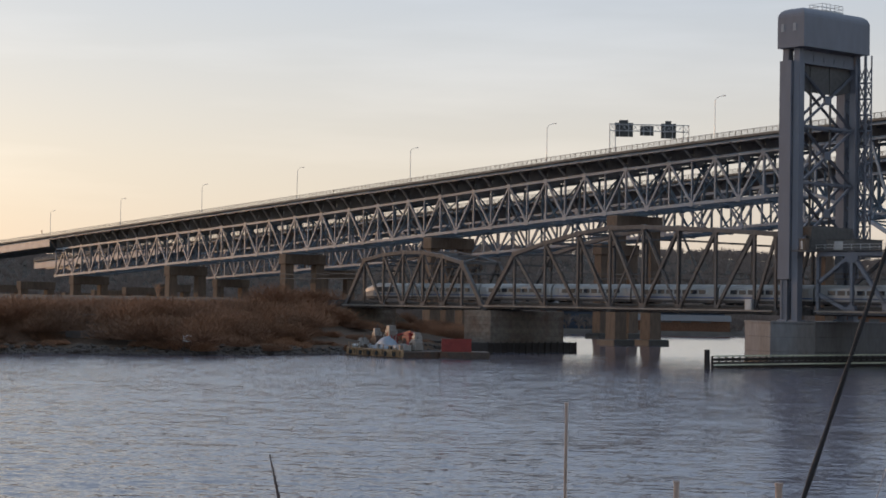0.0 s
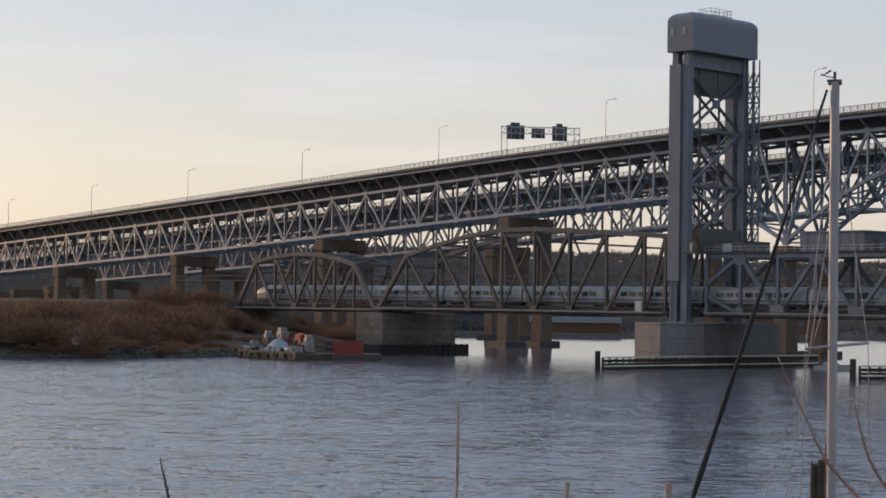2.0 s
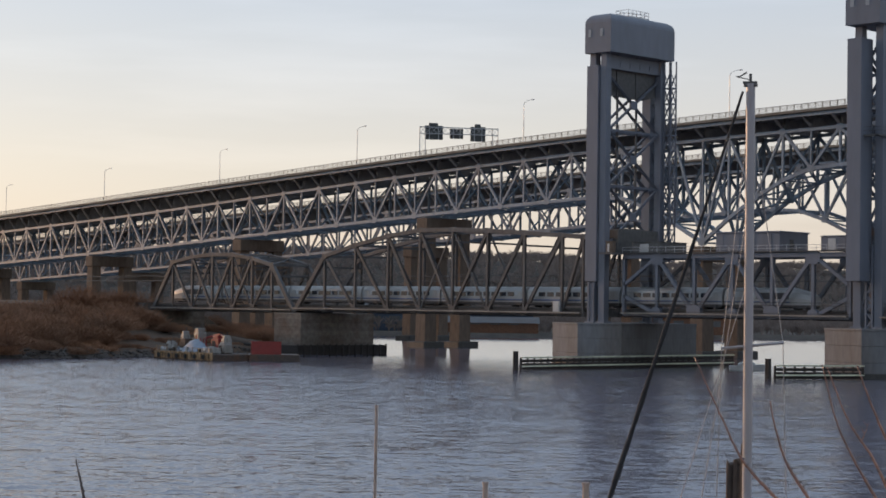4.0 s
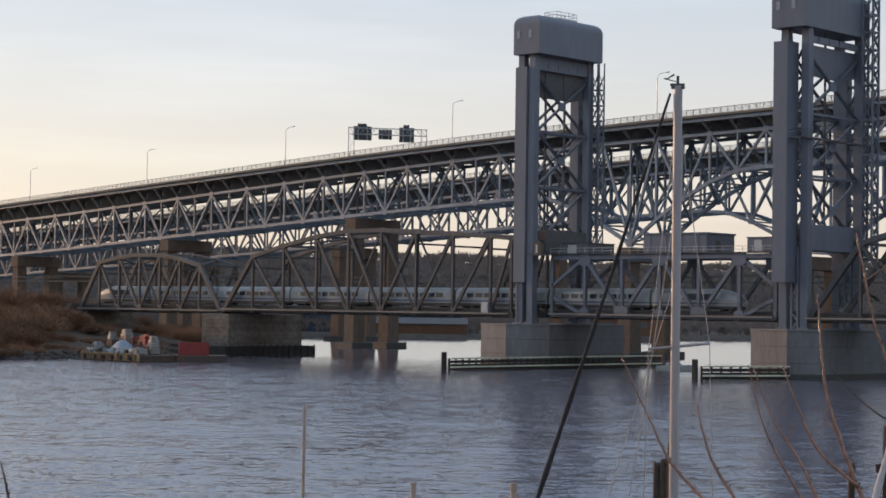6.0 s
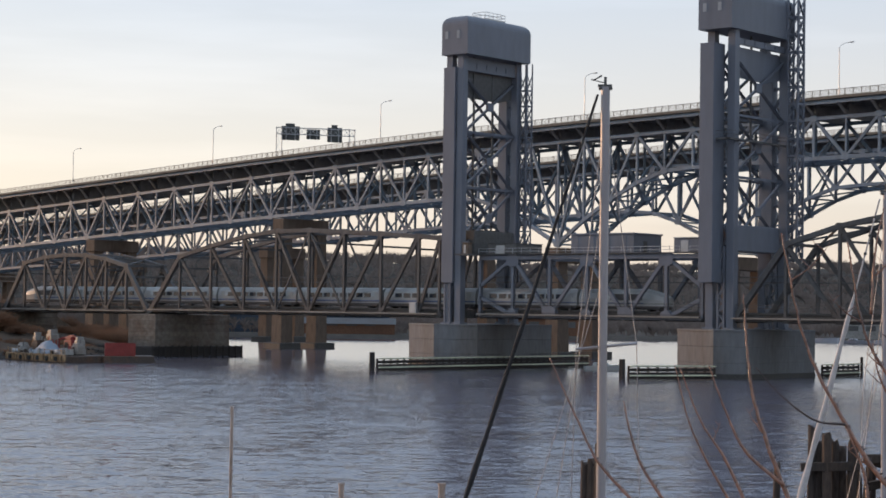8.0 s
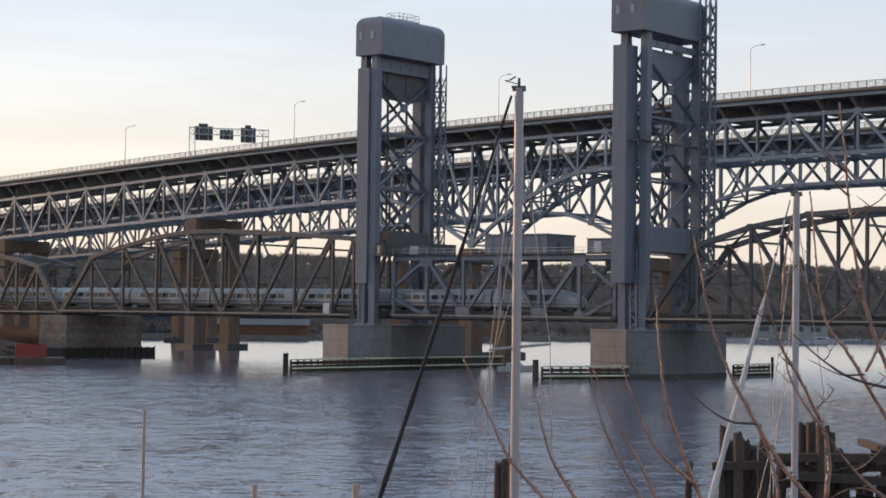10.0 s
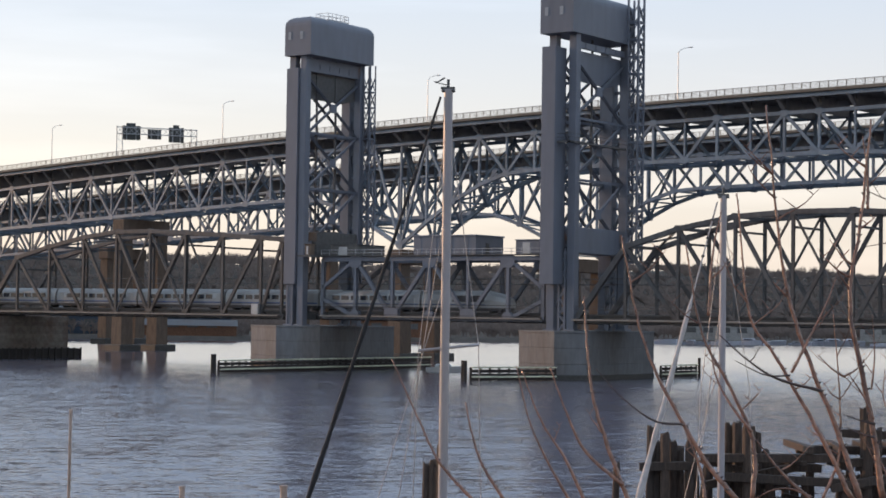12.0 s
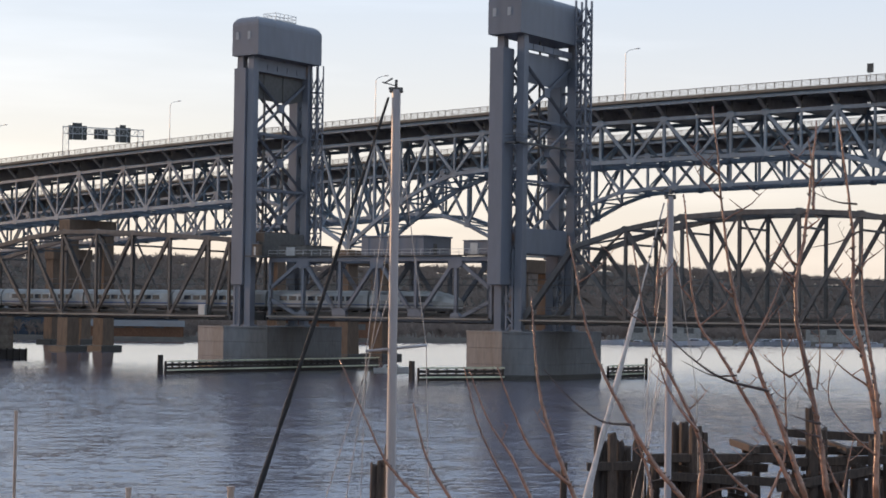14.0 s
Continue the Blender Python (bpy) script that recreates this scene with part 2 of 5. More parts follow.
# ---- water, land and hills ----
def water_material():
    m = bpy.data.materials.new("river_water")
    m.use_nodes = True
    n, l = m.node_tree.nodes, m.node_tree.links
    b = n["Principled BSDF"]
    b.inputs["Base Color"].default_value = (0.115, 0.106, 0.132, 1)
    b.inputs["Roughness"].default_value = 0.06
    b.inputs["IOR"].default_value = 1.33
    # wave slopes at three sizes, taken straight from noise so that they hold at any distance
    geo = n.new("ShaderNodeNewGeometry")
    last = geo.outputs["Normal"]
    # the reach beyond the bridge lies in the lee and is calmer
    sep, edge, jag, calm = n.new("ShaderNodeSeparateXYZ"), n.new("ShaderNodeMath"), n.new("ShaderNodeTexNoise"), n.new("ShaderNodeMapRange")
    jmap = n.new("ShaderNodeMapping")
    jmap.inputs["Scale"].default_value = (0.006, 0.05, 1)
    jag.inputs["Scale"].default_value, jag.inputs["Detail"].default_value = 1.0, 4
    edge.operation, edge.inputs[2].default_value = 'MULTIPLY_ADD', 0.0
    edge.inputs[1].default_value = 60.0
    calm.inputs["From Min"].default_value, calm.inputs["From Max"].default_value = 340.0, 500.0
    calm.inputs["To Min"].default_value, calm.inputs["To Max"].default_value = 1.0, 0.12
    l.new(geo.outputs["Position"], sep.inputs[0])
    l.new(geo.outputs["Position"], jmap.inputs[0])
    l.new(jmap.outputs[0], jag.inputs["Vector"])
    l.new(jag.outputs["Fac"], edge.inputs[0])
    l.new(sep.outputs["Y"], edge.inputs[2])
    l.new(edge.outputs[0], calm.inputs[0])
    for scale, stretch, slope in ((1.1, 2.3, 0.34), (0.14, 3.0, 0.09), (4.2, 1.5, 0.36)):
        mp, tx, sub, mul, add = (n.new("ShaderNodeMapping"), n.new("ShaderNodeTexNoise"), n.new("ShaderNodeVectorMath"),
                                 n.new("ShaderNodeVectorMath"), n.new("ShaderNodeVectorMath"))
        mp.inputs["Rotation"].default_value = (0, 0, 0.25)
        mp.inputs["Scale"].default_value = (scale / stretch, scale * 1.2, scale)
        tx.inputs["Scale"].default_value, tx.inputs["Detail"].default_value, tx.inputs["Roughness"].default_value = 1.0, 3, 0.55
        sub.operation, mul.operation, add.operation = 'SUBTRACT', 'MULTIPLY', 'ADD'
        sub.inputs[1].default_value = (0.5, 0.5, 0.5)
        mul.inputs[1].default_value = (slope, slope * 1.6, 0)
        l.new(geo.outputs["Position"], mp.inputs["Vector"])
        l.new(mp.outputs[0], tx.inputs["Vector"])
        l.new(tx.outputs["Color"], sub.inputs[0])
        l.new(sub.outputs[0], mul.inputs[0])
        ease = n.new("ShaderNodeVectorMath")
        ease.operation = 'SCALE'
        l.new(mul.outputs[0], ease.inputs[0])
        l.new(calm.outputs[0], ease.inputs["Scale"])
        l.new(last, add.inputs[0])
        l.new(ease.outputs[0], add.inputs[1])
        last = add.outputs[0]
    # constant tilt of all normals towards the camera (-y), to brighten the reflected sky
    tilted = n.new("ShaderNodeVectorMath")
    tilted.operation = 'ADD'
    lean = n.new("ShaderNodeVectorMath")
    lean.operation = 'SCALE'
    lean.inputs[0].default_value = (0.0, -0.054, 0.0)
    # less of this added tilt over the far reach
    tilt_ease = n.new("ShaderNodeMapRange")
    tilt_ease.inputs["From Min"].default_value, tilt_ease.inputs["From Max"].default_value = 340.0, 500.0
    tilt_ease.inputs["To Min"].default_value, tilt_ease.inputs["To Max"].default_value = 1.0, 0.7
    l.new(edge.outputs[0], tilt_ease.inputs[0])
    l.new(tilt_ease.outputs[0], lean.inputs["Scale"])
    l.new(lean.outputs[0], tilted.inputs[1])
    l.new(last, tilted.inputs[0])
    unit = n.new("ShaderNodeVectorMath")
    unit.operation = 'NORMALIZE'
    l.new(tilted.outputs[0], unit.inputs[0])
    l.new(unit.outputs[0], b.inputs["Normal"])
    return m


bm = bmesh.new()
bmesh.ops.create_grid(bm, x_segments=40, y_segments=40, size=4000, matrix=Matrix.Translation((0, 1500, 0)))
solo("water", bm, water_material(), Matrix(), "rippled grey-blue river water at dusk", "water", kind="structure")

wood_floor = surface("bare_winter_woodland_floor", (0.07, 0.055, 0.042), 0.95, spots=0.3, size=6, dirt=(0.045, 0.04, 0.03), dirt_size=0.02, bump=0.6)
shore_soil = surface("brown_shore_grass_and_soil", (0.085, 0.05, 0.028), 0.95, spots=0.4, size=0.8, dirt=(0.05, 0.04, 0.03), dirt_size=0.08, dirt_amount=0.8, bump=0.6)


def far_shore(a):
    """Distance of the far waterline in the bearing a (degrees)."""
    return 690 + 7.0 * max(0.0, a + 1) + 12 * max(0.0, -6 - a)


def ridge(x, y):
    """Height of the far bank: a low flat beyond the waterline, then wooded hills."""
    a = math.degrees(math.atan2(x, y))
    d = math.hypot(x, y)
    top = 36 - 0.7 * max(0, a - 5) - 0.6 * max(0, -14 - a)
    rise = min(1, max(0, (d - 1040) / 200))
    rise = rise * rise * (3 - 2 * rise)
    return -1.5 + 3.0 * min(1, max(0, (d - far_shore(a)) / 8)) + 3.5 * min(1, max(0, (d - far_shore(a) - 30) / 200)) + (top + 7 * hill_noise(x, y, 220)) * rise


bm = bmesh.new()
cols = []
for i in range(241):
    deg = -60 + i * 0.5
    a, d0 = radians(deg), far_shore(deg)
    steps = [d0 - 6, d0, d0 + 4, d0 + 8, d0 + 30, d0 + 60] + [d0 + 60 + (1035 - d0 - 60) * j / 5 for j in range(1, 6)] if d0 < 960 else [1000, 1010, 1020, 1030]
    cols.append([bm.verts.new((math.sin(a) * d, math.cos(a) * d, ridge(math.sin(a) * d, math.cos(a) * d))) for d in (steps + [1035 - 0.1 * j for j in range(11)])[:11] + [1045 + 15 * j for j in range(21)] + [1700, 2600]])
for i in range(240):
    for j in range(len(cols[0]) - 1):
        bm.faces.new((cols[i][j], cols[i][j + 1], cols[i + 1][j + 1], cols[i + 1][j]))
bmesh.ops.recalc_face_normals(bm, faces=bm.faces)
solo("ground", bm, wood_floor, Matrix(), "low wooded hills along the far bank", "hills", kind="structure", smooth=True)


rnd = random.Random(5)
twig_far = surface("far_bare_treetops", (0.2, 0.16, 0.138), 1.0, spots=0.3, size=3, dirt=(0.13, 0.105, 0.09), dirt_size=0.03, bump=0)
verts, faces = [], []


def far_tree(x, y, h):
    """A bare tree far off: a thin trunk and fans of fine twigs that fill a rounded crown."""
    z = ridge(x, y) - 0.5
    wide = h * rnd.uniform(0.42, 0.65)
    for k in range(13):
        o = len(verts)
        ang = rnd.uniform(-1.35, 1.35) if k else 0.0
        fill = rnd.uniform(0.7, 1.0)
        x0, z0 = rnd.uniform(-0.12, 0.12) * wide, h * rnd.uniform(0.25, 0.5) if k else 0.0
        x1, z1 = math.sin(ang) * wide * fill, h * 0.5 + math.cos(ang) * h * 0.5 * fill
        dy, w = rnd.uniform(-2, 2), rnd.uniform(0.1, 0.34)
        mx, mz = (x0 + x1) / 2 + rnd.uniform(-.2, .2), (z0 + z1) / 2 + 0.12 * h * abs(math.sin(ang))
        for px, pz in ((x0 - 0.08, z0), (x0 + 0.08, z0), (mx + w, mz), (x1 + w * 0.4, z1), (x1 - w * 0.4, z1 - 0.2), (mx - w, mz)):
            verts.append(((x + px) * K, (y + dy) * K, (z + pz) * K))
        faces.append(tuple(range(o, o + 6)))


for i in range(11500):
    a, d = radians(rnd.uniform(-34, 34)), rnd.uniform(1040, 1285)
    far_tree(math.sin(a) * d, math.cos(a) * d, rnd.uniform(5.0, 8.0) * (1 + 0.25 * hill_noise(d * a, d, 25)))
for i in range(4200):
    a = rnd.uniform(-12, 24)
    d = far_shore(a) + rnd.uniform(22, 200)
    far_tree(math.sin(radians(a)) * d, math.cos(radians(a)) * d, rnd.uniform(3.5, 7.0))
me = bpy.data.meshes.new("far_woods")
me.from_pydata(verts, [], faces)
me.materials.append(twig_far)
tagged(new("far_woods", me), "dense bare winter woods on the far hills", "woods", kind="stuff")

# the near left shore, with its point towards the railway bridge
SHORE = [(-420, 262), (-200, 312), (-134, 334), (-108, 345), (-92, 353), (-72, 386), (-60, 420), (-66, 520), (-92, 640), (-190, 760), (-420, 860)]


def inside(x, y):
    """Signed distance into the left shore."""
    best, odd = 1e9, False
    n = len(SHORE)
    for i in range(n):
        (x0, y0), (x1, y1) = SHORE[i], SHORE[(i + 1) % n]
        if (y0 > y) != (y1 > y) and x < (x1 - x0) * (y - y0) / (y1 - y0) + x0:
            odd = not odd
        t = max(0, min(1, ((x - x0) * (x1 - x0) + (y - y0) * (y1 - y0)) / ((x1 - x0) ** 2 + (y1 - y0) ** 2)))
        best = min(best, math.hypot(x - x0 - t * (x1 - x0), y - y0 - t * (y1 - y0)))
    return best if odd else -best


def shore_height(x, y):
    d = inside(x, y)
    return max(-1.5, min(d * 0.55, 1.6 + max(0, d - 7) * 0.16, 5.5)) + (0.5 * hill_noise(x, y, 9) if d > 0 else 0)


bm = bmesh.new()
nx, ny = 122, 146
grid = [[bm.verts.new((x, y, shore_height(x, y))) for y in [255 + 4.2 * j for j in range(ny)]] for x in [-400 + 2.95 * i for i in range(nx)]]
for i in range(nx - 1):
    for j in range(ny - 1):
        bm.faces.new((grid[i][j], grid[i + 1][j], grid[i + 1][j + 1], grid[i][j + 1]))
solo("shore_ground", bm, shore_soil, Matrix(), "low brown river bank with rough winter grass", "river bank", kind="structure", smooth=True)

# broken stone along the water's edge
verts, faces = [], []
base = bmesh.new()
bmesh.ops.create_icosphere(base, subdivisions=1, radius=1)
bco, bfa = [v.co.copy() for v in base.verts], [[v.index for v in f.verts] for f in base.faces]
base.free()
for i in range(1100):
    k = rnd.choice((1, 2, 2, 3, 3, 4, 4, 5))
    (x0, y0), (x1, y1) = SHORE[k], SHORE[k + 1]
    t = rnd.random()
    x, y = x0 + (x1 - x0) * t + rnd.gauss(0, 0.9), y0 + (y1 - y0) * t + rnd.gauss(0.6, 1.0)
    r = rnd.uniform(0.2, 0.75)
    o = len(verts)
    for c in bco:
        verts.append(((x + c.x * r * rnd.uniform(.7, 1.4)) * K, (y + c.y * r * rnd.uniform(.7, 1.3)) * K, (max(0.0, shore_height(x, y)) + c.z * r * rnd.uniform(.5, .9)) * K))
    faces += [[o + q for q in f] for f in bfa]
me = bpy.data.meshes.new("shore_rocks")
me.from_pydata(verts, [], faces)
me.materials.append(surface("dark_shore_rock", (0.07, 0.058, 0.05), 0.9, spots=0.4, size=0.5, vary=0.2))
tagged(new("shore_rocks", me), "broken dark rocks along the waterline", "rocks", kind="stuff")


# ---- highway bridges: two steel deck-truss bridges side by side ----
def road_z(u):
    """Top of the parapet along the bridge."""
    s = u + 131.8
    if s < 0:
        return 50.7 + 0.0416 * s
    if s < 500:
        return 50.7 + 0.0416 * s - 0.0416 * s * s / (2 * 262)
    return 43.0


def top_drop(u):
    return 5.2 if u > -50 else 5.2 + min(1.6, (-50 - u) * 0.008)


PANEL = 8.45          # panel length on the approach trusses
CHANNEL_PANEL = 7.66  # and over the channel
HAUNCH = -10.7
HAUNCH_END = HAUNCH + 152.0


def chord_low(u):
    """Bottom chord: level with the deck on the approaches, a haunched arch over the channel."""
    base = road_z(u) - top_drop(u) - 11.0
    k = abs(u - HAUNCH)
    far = abs(u - HAUNCH_END)
    k = min(k, far)
    if HAUNCH - 0.1 <= u <= HAUNCH_END + 0.1:
        mid = road_z(u) - top_drop(u) - 8.1
        return mid - 15.2 * max(0, 1 - k / 34.0) ** 1.6
    return base - 12.6 * max(0, 1 - k / 30.0) ** 1.5


def railing(row, y, span):
    """The steel railing on the parapet of one span: two rails and their posts."""
    bm = bmesh.new()
    for u, un in zip(row, row[1:]):
        for z, r in ((-0.06, 0.075), (-0.32, 0.04), (-0.58, 0.04), (-0.84, 0.04), (-1.1, 0.04)):
            tube(bm, (u, y, road_z(u) + z), (un, y, road_z(un) + z), r, sides=4)
        for f in (0, 0.25, 0.5, 0.75):
            a = u + (un - u) * f
            box(bm, (a - 0.07, y - 0.07, road_z(a) - 1.35), (a + 0.07, y + 0.07, road_z(a)))
    part("railing", bm, railing_paint, span, kind="stuff")


def highway_bridge(offset, label, tone):
    m = ROAD @ place(0, offset)
    first, last = -54, 25
    us = [HAUNCH + (PANEL if i < 0 else CHANNEL_PANEL) * i for i in range(first, last + 1)]
    spans = [us[i:i + 12] for i in range(0, len(us) - 1, 11)]
    for k, row in enumerate(spans):
        if len(row) < 2:
            continue
        span = thing("highway_truss_span", m, label, "bridge span", "highway bridge spans")
        for y in (3.6, 15.6):
            for i, u in enumerate(row):
                shared = i == 0 and k > 0     # the joint belongs to the span before
                g = first + 11 * k + i
                g = g if g < 14 else g + 1     # the web pattern turns over at mid-channel
                zt, zb = road_z(u) - top_drop(u), chord_low(u)
                if not shared:
                    member("vertical", (u, y, zb), (u, y, zt), 0.55 if g % 2 else 0.42, 0.5, tone, span, "h")
                    plate("gusset_plate", (u, y, zb if g % 2 == 0 else zt), 1.9, 1.3, 0.8, tone, span)
                if i + 1 < len(row):
                    un = row[i + 1]
                    ztn, zbn = road_z(un) - top_drop(un), chord_low(un)
                    member("top_chord", (u, y, zt), (un, y, ztn), 0.75, 0.7, tone, span, "box")
                    member("bottom_chord", (u, y, zb), (un, y, zbn), 0.85, 0.7, tone, span, "box")
                    if g % 2 == 0:
                        member("diagonal", (u, y, zb), (un, y, ztn), 0.6, 0.5, tone, span, "h")
                    else:
                        member("diagonal", (u, y, zt), (un, y, zbn), 0.6, 0.5, tone, span, "h")
        for y in (0.0, 19.6):
            railing(row, y, span)
        for i, u in enumerate(row):
            zt, zb = road_z(u) - top_drop(u), chord_low(u)
            zf = (zt + road_z(u) - 2.2) / 2
            if i or not k:
                member("floor_beam", (u, 3.9, zf), (u, 15.3, zf), road_z(u) - 2.2 - zt + 0.7, 0.45, under_steel, span, "h")
                for ya, yb in ((3.4, 0.5), (15.8, 19.1)):
                    member("deck_bracket", (u, ya, zt + 0.7), (u, yb, road_z(u) - 2.5), 0.7, 0.4, under_steel, span, "h")
                    member("bracket_top", (u, ya, road_z(u) - 2.2), (u, yb, road_z(u) - 2.2), 0.6, 0.4, under_steel, span, "h")
            if i or not k:
                member("sway_strut", (u, 3.6, zb), (u, 15.6, zb), 0.4, 0.4, tone, span)
            if i % 2 == 0:
                member("sway_brace", (u, 3.6, zb), (u, 15.6, zt), 0.35, 0.35, tone, span)
                member("sway_brace", (u, 15.6, zb), (u, 3.6, zt), 0.35, 0.35, tone, span)
            if i + 1 < len(row):
                un = row[i + 1]
                zbn = chord_low(un)
                member("lateral_brace", (u, 3.6, zb), (un, 15.6, zbn), 0.35, 0.35, tone, span)
                member("lateral_brace", (u, 15.6, zb), (un, 3.6, zbn), 0.35, 0.35, tone, span)
                z0, z1 = road_z(u), road_z(un)
                for y in (0.6, 5.2, 9.8, 14.4, 19.0):
                    member("stringer", (u, y, z0 - 2.35), (un, y, z1 - 2.35), 0.75, 0.3, tone if y < 1 else under_steel, span, "h")
                member("deck_slab", (u, 9.8, z0 - 1.65), (un, 9.8, z1 - 1.65), 0.45, 20.0, tan_concrete, span)
                for y in (0.0, 19.6):
                    member("parapet", (u, y, z0 - 1.58), (un, y, z1 - 1.58), 0.62, 0.35, tan_concrete, span)


highway_bridge(0, "blue-grey steel deck-truss highway span with concrete parapet", blue_steel)
highway_bridge(66, "far blue-grey steel deck-truss highway span", blue_steel)


# approach girders on the left, past the trusses
def girder_span(u0, u1, offset):
    span = thing("highway_girder_span", ROAD @ place(0, offset), "steel plate-girder highway approach span", "bridge span", "highway approach spans")
    a, b = road_z(u0), road_z(u1)
    member("deck_slab", (u0, 9.8, a - 1.65), (u1, 9.8, b - 1.65), 0.45, 20.0, tan_concrete, span)
    for y in (0.8, 7, 13, 18.8):
        member("girder", (u0, y, a - 3.8), (u1, y, b - 3.8), 3.4, 0.5, blue_steel, span, "h")
    for y in (0.0, 19.6):
        member("parapet", (u0, y, a - 1.58), (u1, y, b - 1.58), 0.62, 0.35, tan_concrete, span)
        railing([u0 + (u1 - u0) * j / 4 for j in range(5)], y, span)


for off in (0, 66):
    for i in range(5):
        girder_span(-467.0 - 34 * (i + 1), -467.0 - 34 * i, off)


def highway_pier(u, offset, legs=True):
    """Two tapered concrete columns on footings under a deep cap."""
    pier = thing("highway_pier", ROAD @ place(u, offset), "brown stained concrete bridge pier with a deep cap", "bridge pier", "highway piers")
    top = chord_low(u) - 0.9
    part("cap", boxes(((-2.2, 1.6, top - 3.4), (2.2, 17.6, top)), bevel=0.15), brown_concrete, pier)
    for y in (3.6, 15.6):
        bm = bmesh.new()
        v = box(bm, (-2.0, y - 2.0, 1.2), (2.0, y + 2.0, top - 3.2))
        for w in v:
            if w.co.z > 5:
                w.co.x *= 0.8
                w.co.y = y + (w.co.y - y) * 0.8
        part("column", bm, brown_concrete, pier)
        part("footing", boxes(((-3.6, y - 3.6, -2), (3.6, y + 3.6, 1.6)), bevel=0.2), wet_stone, pier)


for u in (-107.0, -192.2, -277.5, -362.0, -447.0):
    highway_pier(u, 0)
    highway_pier(u, 66)
for off in (0, 66):
    for u in (HAUNCH, HAUNCH_END):
        highway_pier(u, off)
    for i in range(1, 5):
        highway_pier(-467 - 34 * i, off)


def street_lamp():
    lamp = thing("street_lamp", Matrix(), "tall galvanised street lamp on the highway parapet", "street lamp", "highway street lamps")
    bm = bmesh.new()
    tube(bm, (0, 0, -1.2), (0, 0, 8.3), 0.11, 0.075)
    part("pole", bm, galvanised, lamp)
    bm = bmesh.new()
    pts = [(0, 0, 8.2), (0.35, 0.1, 8.7), (1.1, 0.35, 9.05), (2.1, 0.7, 9.2)]
    sweep(bm, pts, [0.055] * 4)
    part("arm", bm, galvanised, lamp)
    part("lamp_head", boxes(((2.0, 0.5, 9.1), (2.9, 0.95, 9.3)), bevel=0.05), galvanised, lamp)
    return lamp


lamp = street_lamp()
for n in range(-7, 3):
    m = ROAD @ place(66.46 * n, 0.0, road_z(66.46 * n) - 0.05)
    if n == -7:
        lamp.matrix_world = metres(m)
    else:
        copy_thing(lamp, metres(m))


# ---- railway bridge ----
def rail_span(us, tops, zb, label, peak):
    """A through-truss span: us are the panel points, tops the height of the top chord there (None at inclined ends)."""
    span = thing("railway_truss_span", RAIL, label, "bridge span", "railway truss spans")
    n = len(us)
    for y in (2.5, 13.0):
        for i, u in enumerate(us):
            if tops[i] is not None:
                member("vertical", (u, y, zb), (u, y, tops[i]), 0.5, 0.5, old_steel, span, "h")
                plate("gusset_plate", (u, y, tops[i]), 1.5, 1.1, 0.75, old_steel, span)
            plate("gusset_plate", (u, y, zb), 1.5, 1.1, 0.75, old_steel, span)
            if i + 1 == n:
                break
            un = us[i + 1]
            member("bottom_chord", (u, y, zb), (un, y, zb), 0.7, 0.65, old_steel, span)
            if tops[i] is not None and tops[i + 1] is not None:
                member("top_chord", (u, y, tops[i]), (un, y, tops[i + 1]), 0.85, 0.8, old_steel, span)
                left = (u + un) / 2 < peak
                if left:
                    member("diagonal", (u, y, tops[i]), (un, y, zb), 0.6, 0.5, old_steel, span, "h")
                else:
                    member("diagonal", (un, y, tops[i + 1]), (u, y, zb), 0.6, 0.5, old_steel, span, "h")
                if abs((u + un) / 2 - peak) < 10:
                    if left:
                        member("counter_brace", (un, y, tops[i + 1]), (u, y, zb), 0.35, 0.3, old_steel, span)
                    else:
                        member("counter_brace", (u, y, tops[i]), (un, y, zb), 0.35, 0.3, old_steel, span)
            elif tops[i] is None:
                member("end_post", (u, y, zb), (un, y, tops[i + 1]), 0.95, 0.8, old_steel, span)
            else:
                member("end_post", (un, y, zb), (u, y, tops[i]), 0.95, 0.8, old_steel, span)
    for i, u in enumerate(us):
        member("floor_beam", (u, 2.5, zb + 0.1), (u, 13.0, zb + 0.1), 1.3, 0.45, dark_steel, span, "h")
        if tops[i] is not None:
            member("top_strut", (u, 2.5, tops[i]), (u, 13, tops[i]), 0.5, 0.5, old_steel, span)
            member("portal_strut", (u, 2.5, tops[i] - 2.4), (u, 13, tops[i] - 2.4), 0.35, 0.35, old_steel, span)
            if i + 1 < n and tops[i + 1] is not None:
                member("lateral_brace", (u, 2.5, tops[i]), (us[i + 1], 13, tops[i + 1]), 0.3, 0.3, old_steel, span)
                member("lateral_brace", (u, 13, tops[i]), (us[i + 1], 2.5, tops[i + 1]), 0.3, 0.3, old_steel, span)
    track_deck(span, us[0], us[-1], zb)
    return span


def track_deck(span, u0, u1, zb):
    for y in (4.0, 6.2, 9.2, 11.4):
        member("stringer", (u0, y, zb + 0.2), (u1, y, zb + 0.2), 1.2, 0.35, dark_steel, span, "h")
    part("tie_deck", boxes(((u0, 2.9, zb + 0.8), (u1, 12.6, zb + 1.02))), ballast, span)
    for y in (4.45, 5.9, 9.6, 11.05):
        member("rail", (u0, y, zb + 1.1), (u1, y, zb + 1.1), 0.17, 0.1, dark_steel, span, "h")
    for z in (zb + 0.55, zb + 1.9, zb + 2.4):
        member("walkway_rail", (u0, 2.1, z), (u1, 2.1, z), 0.1, 0.1, old_steel, span)
    member("walkway", (u0, 1.75, zb + 0.2), (u1, 1.75, zb + 0.2), 0.3, 0.9, railing_paint, span)


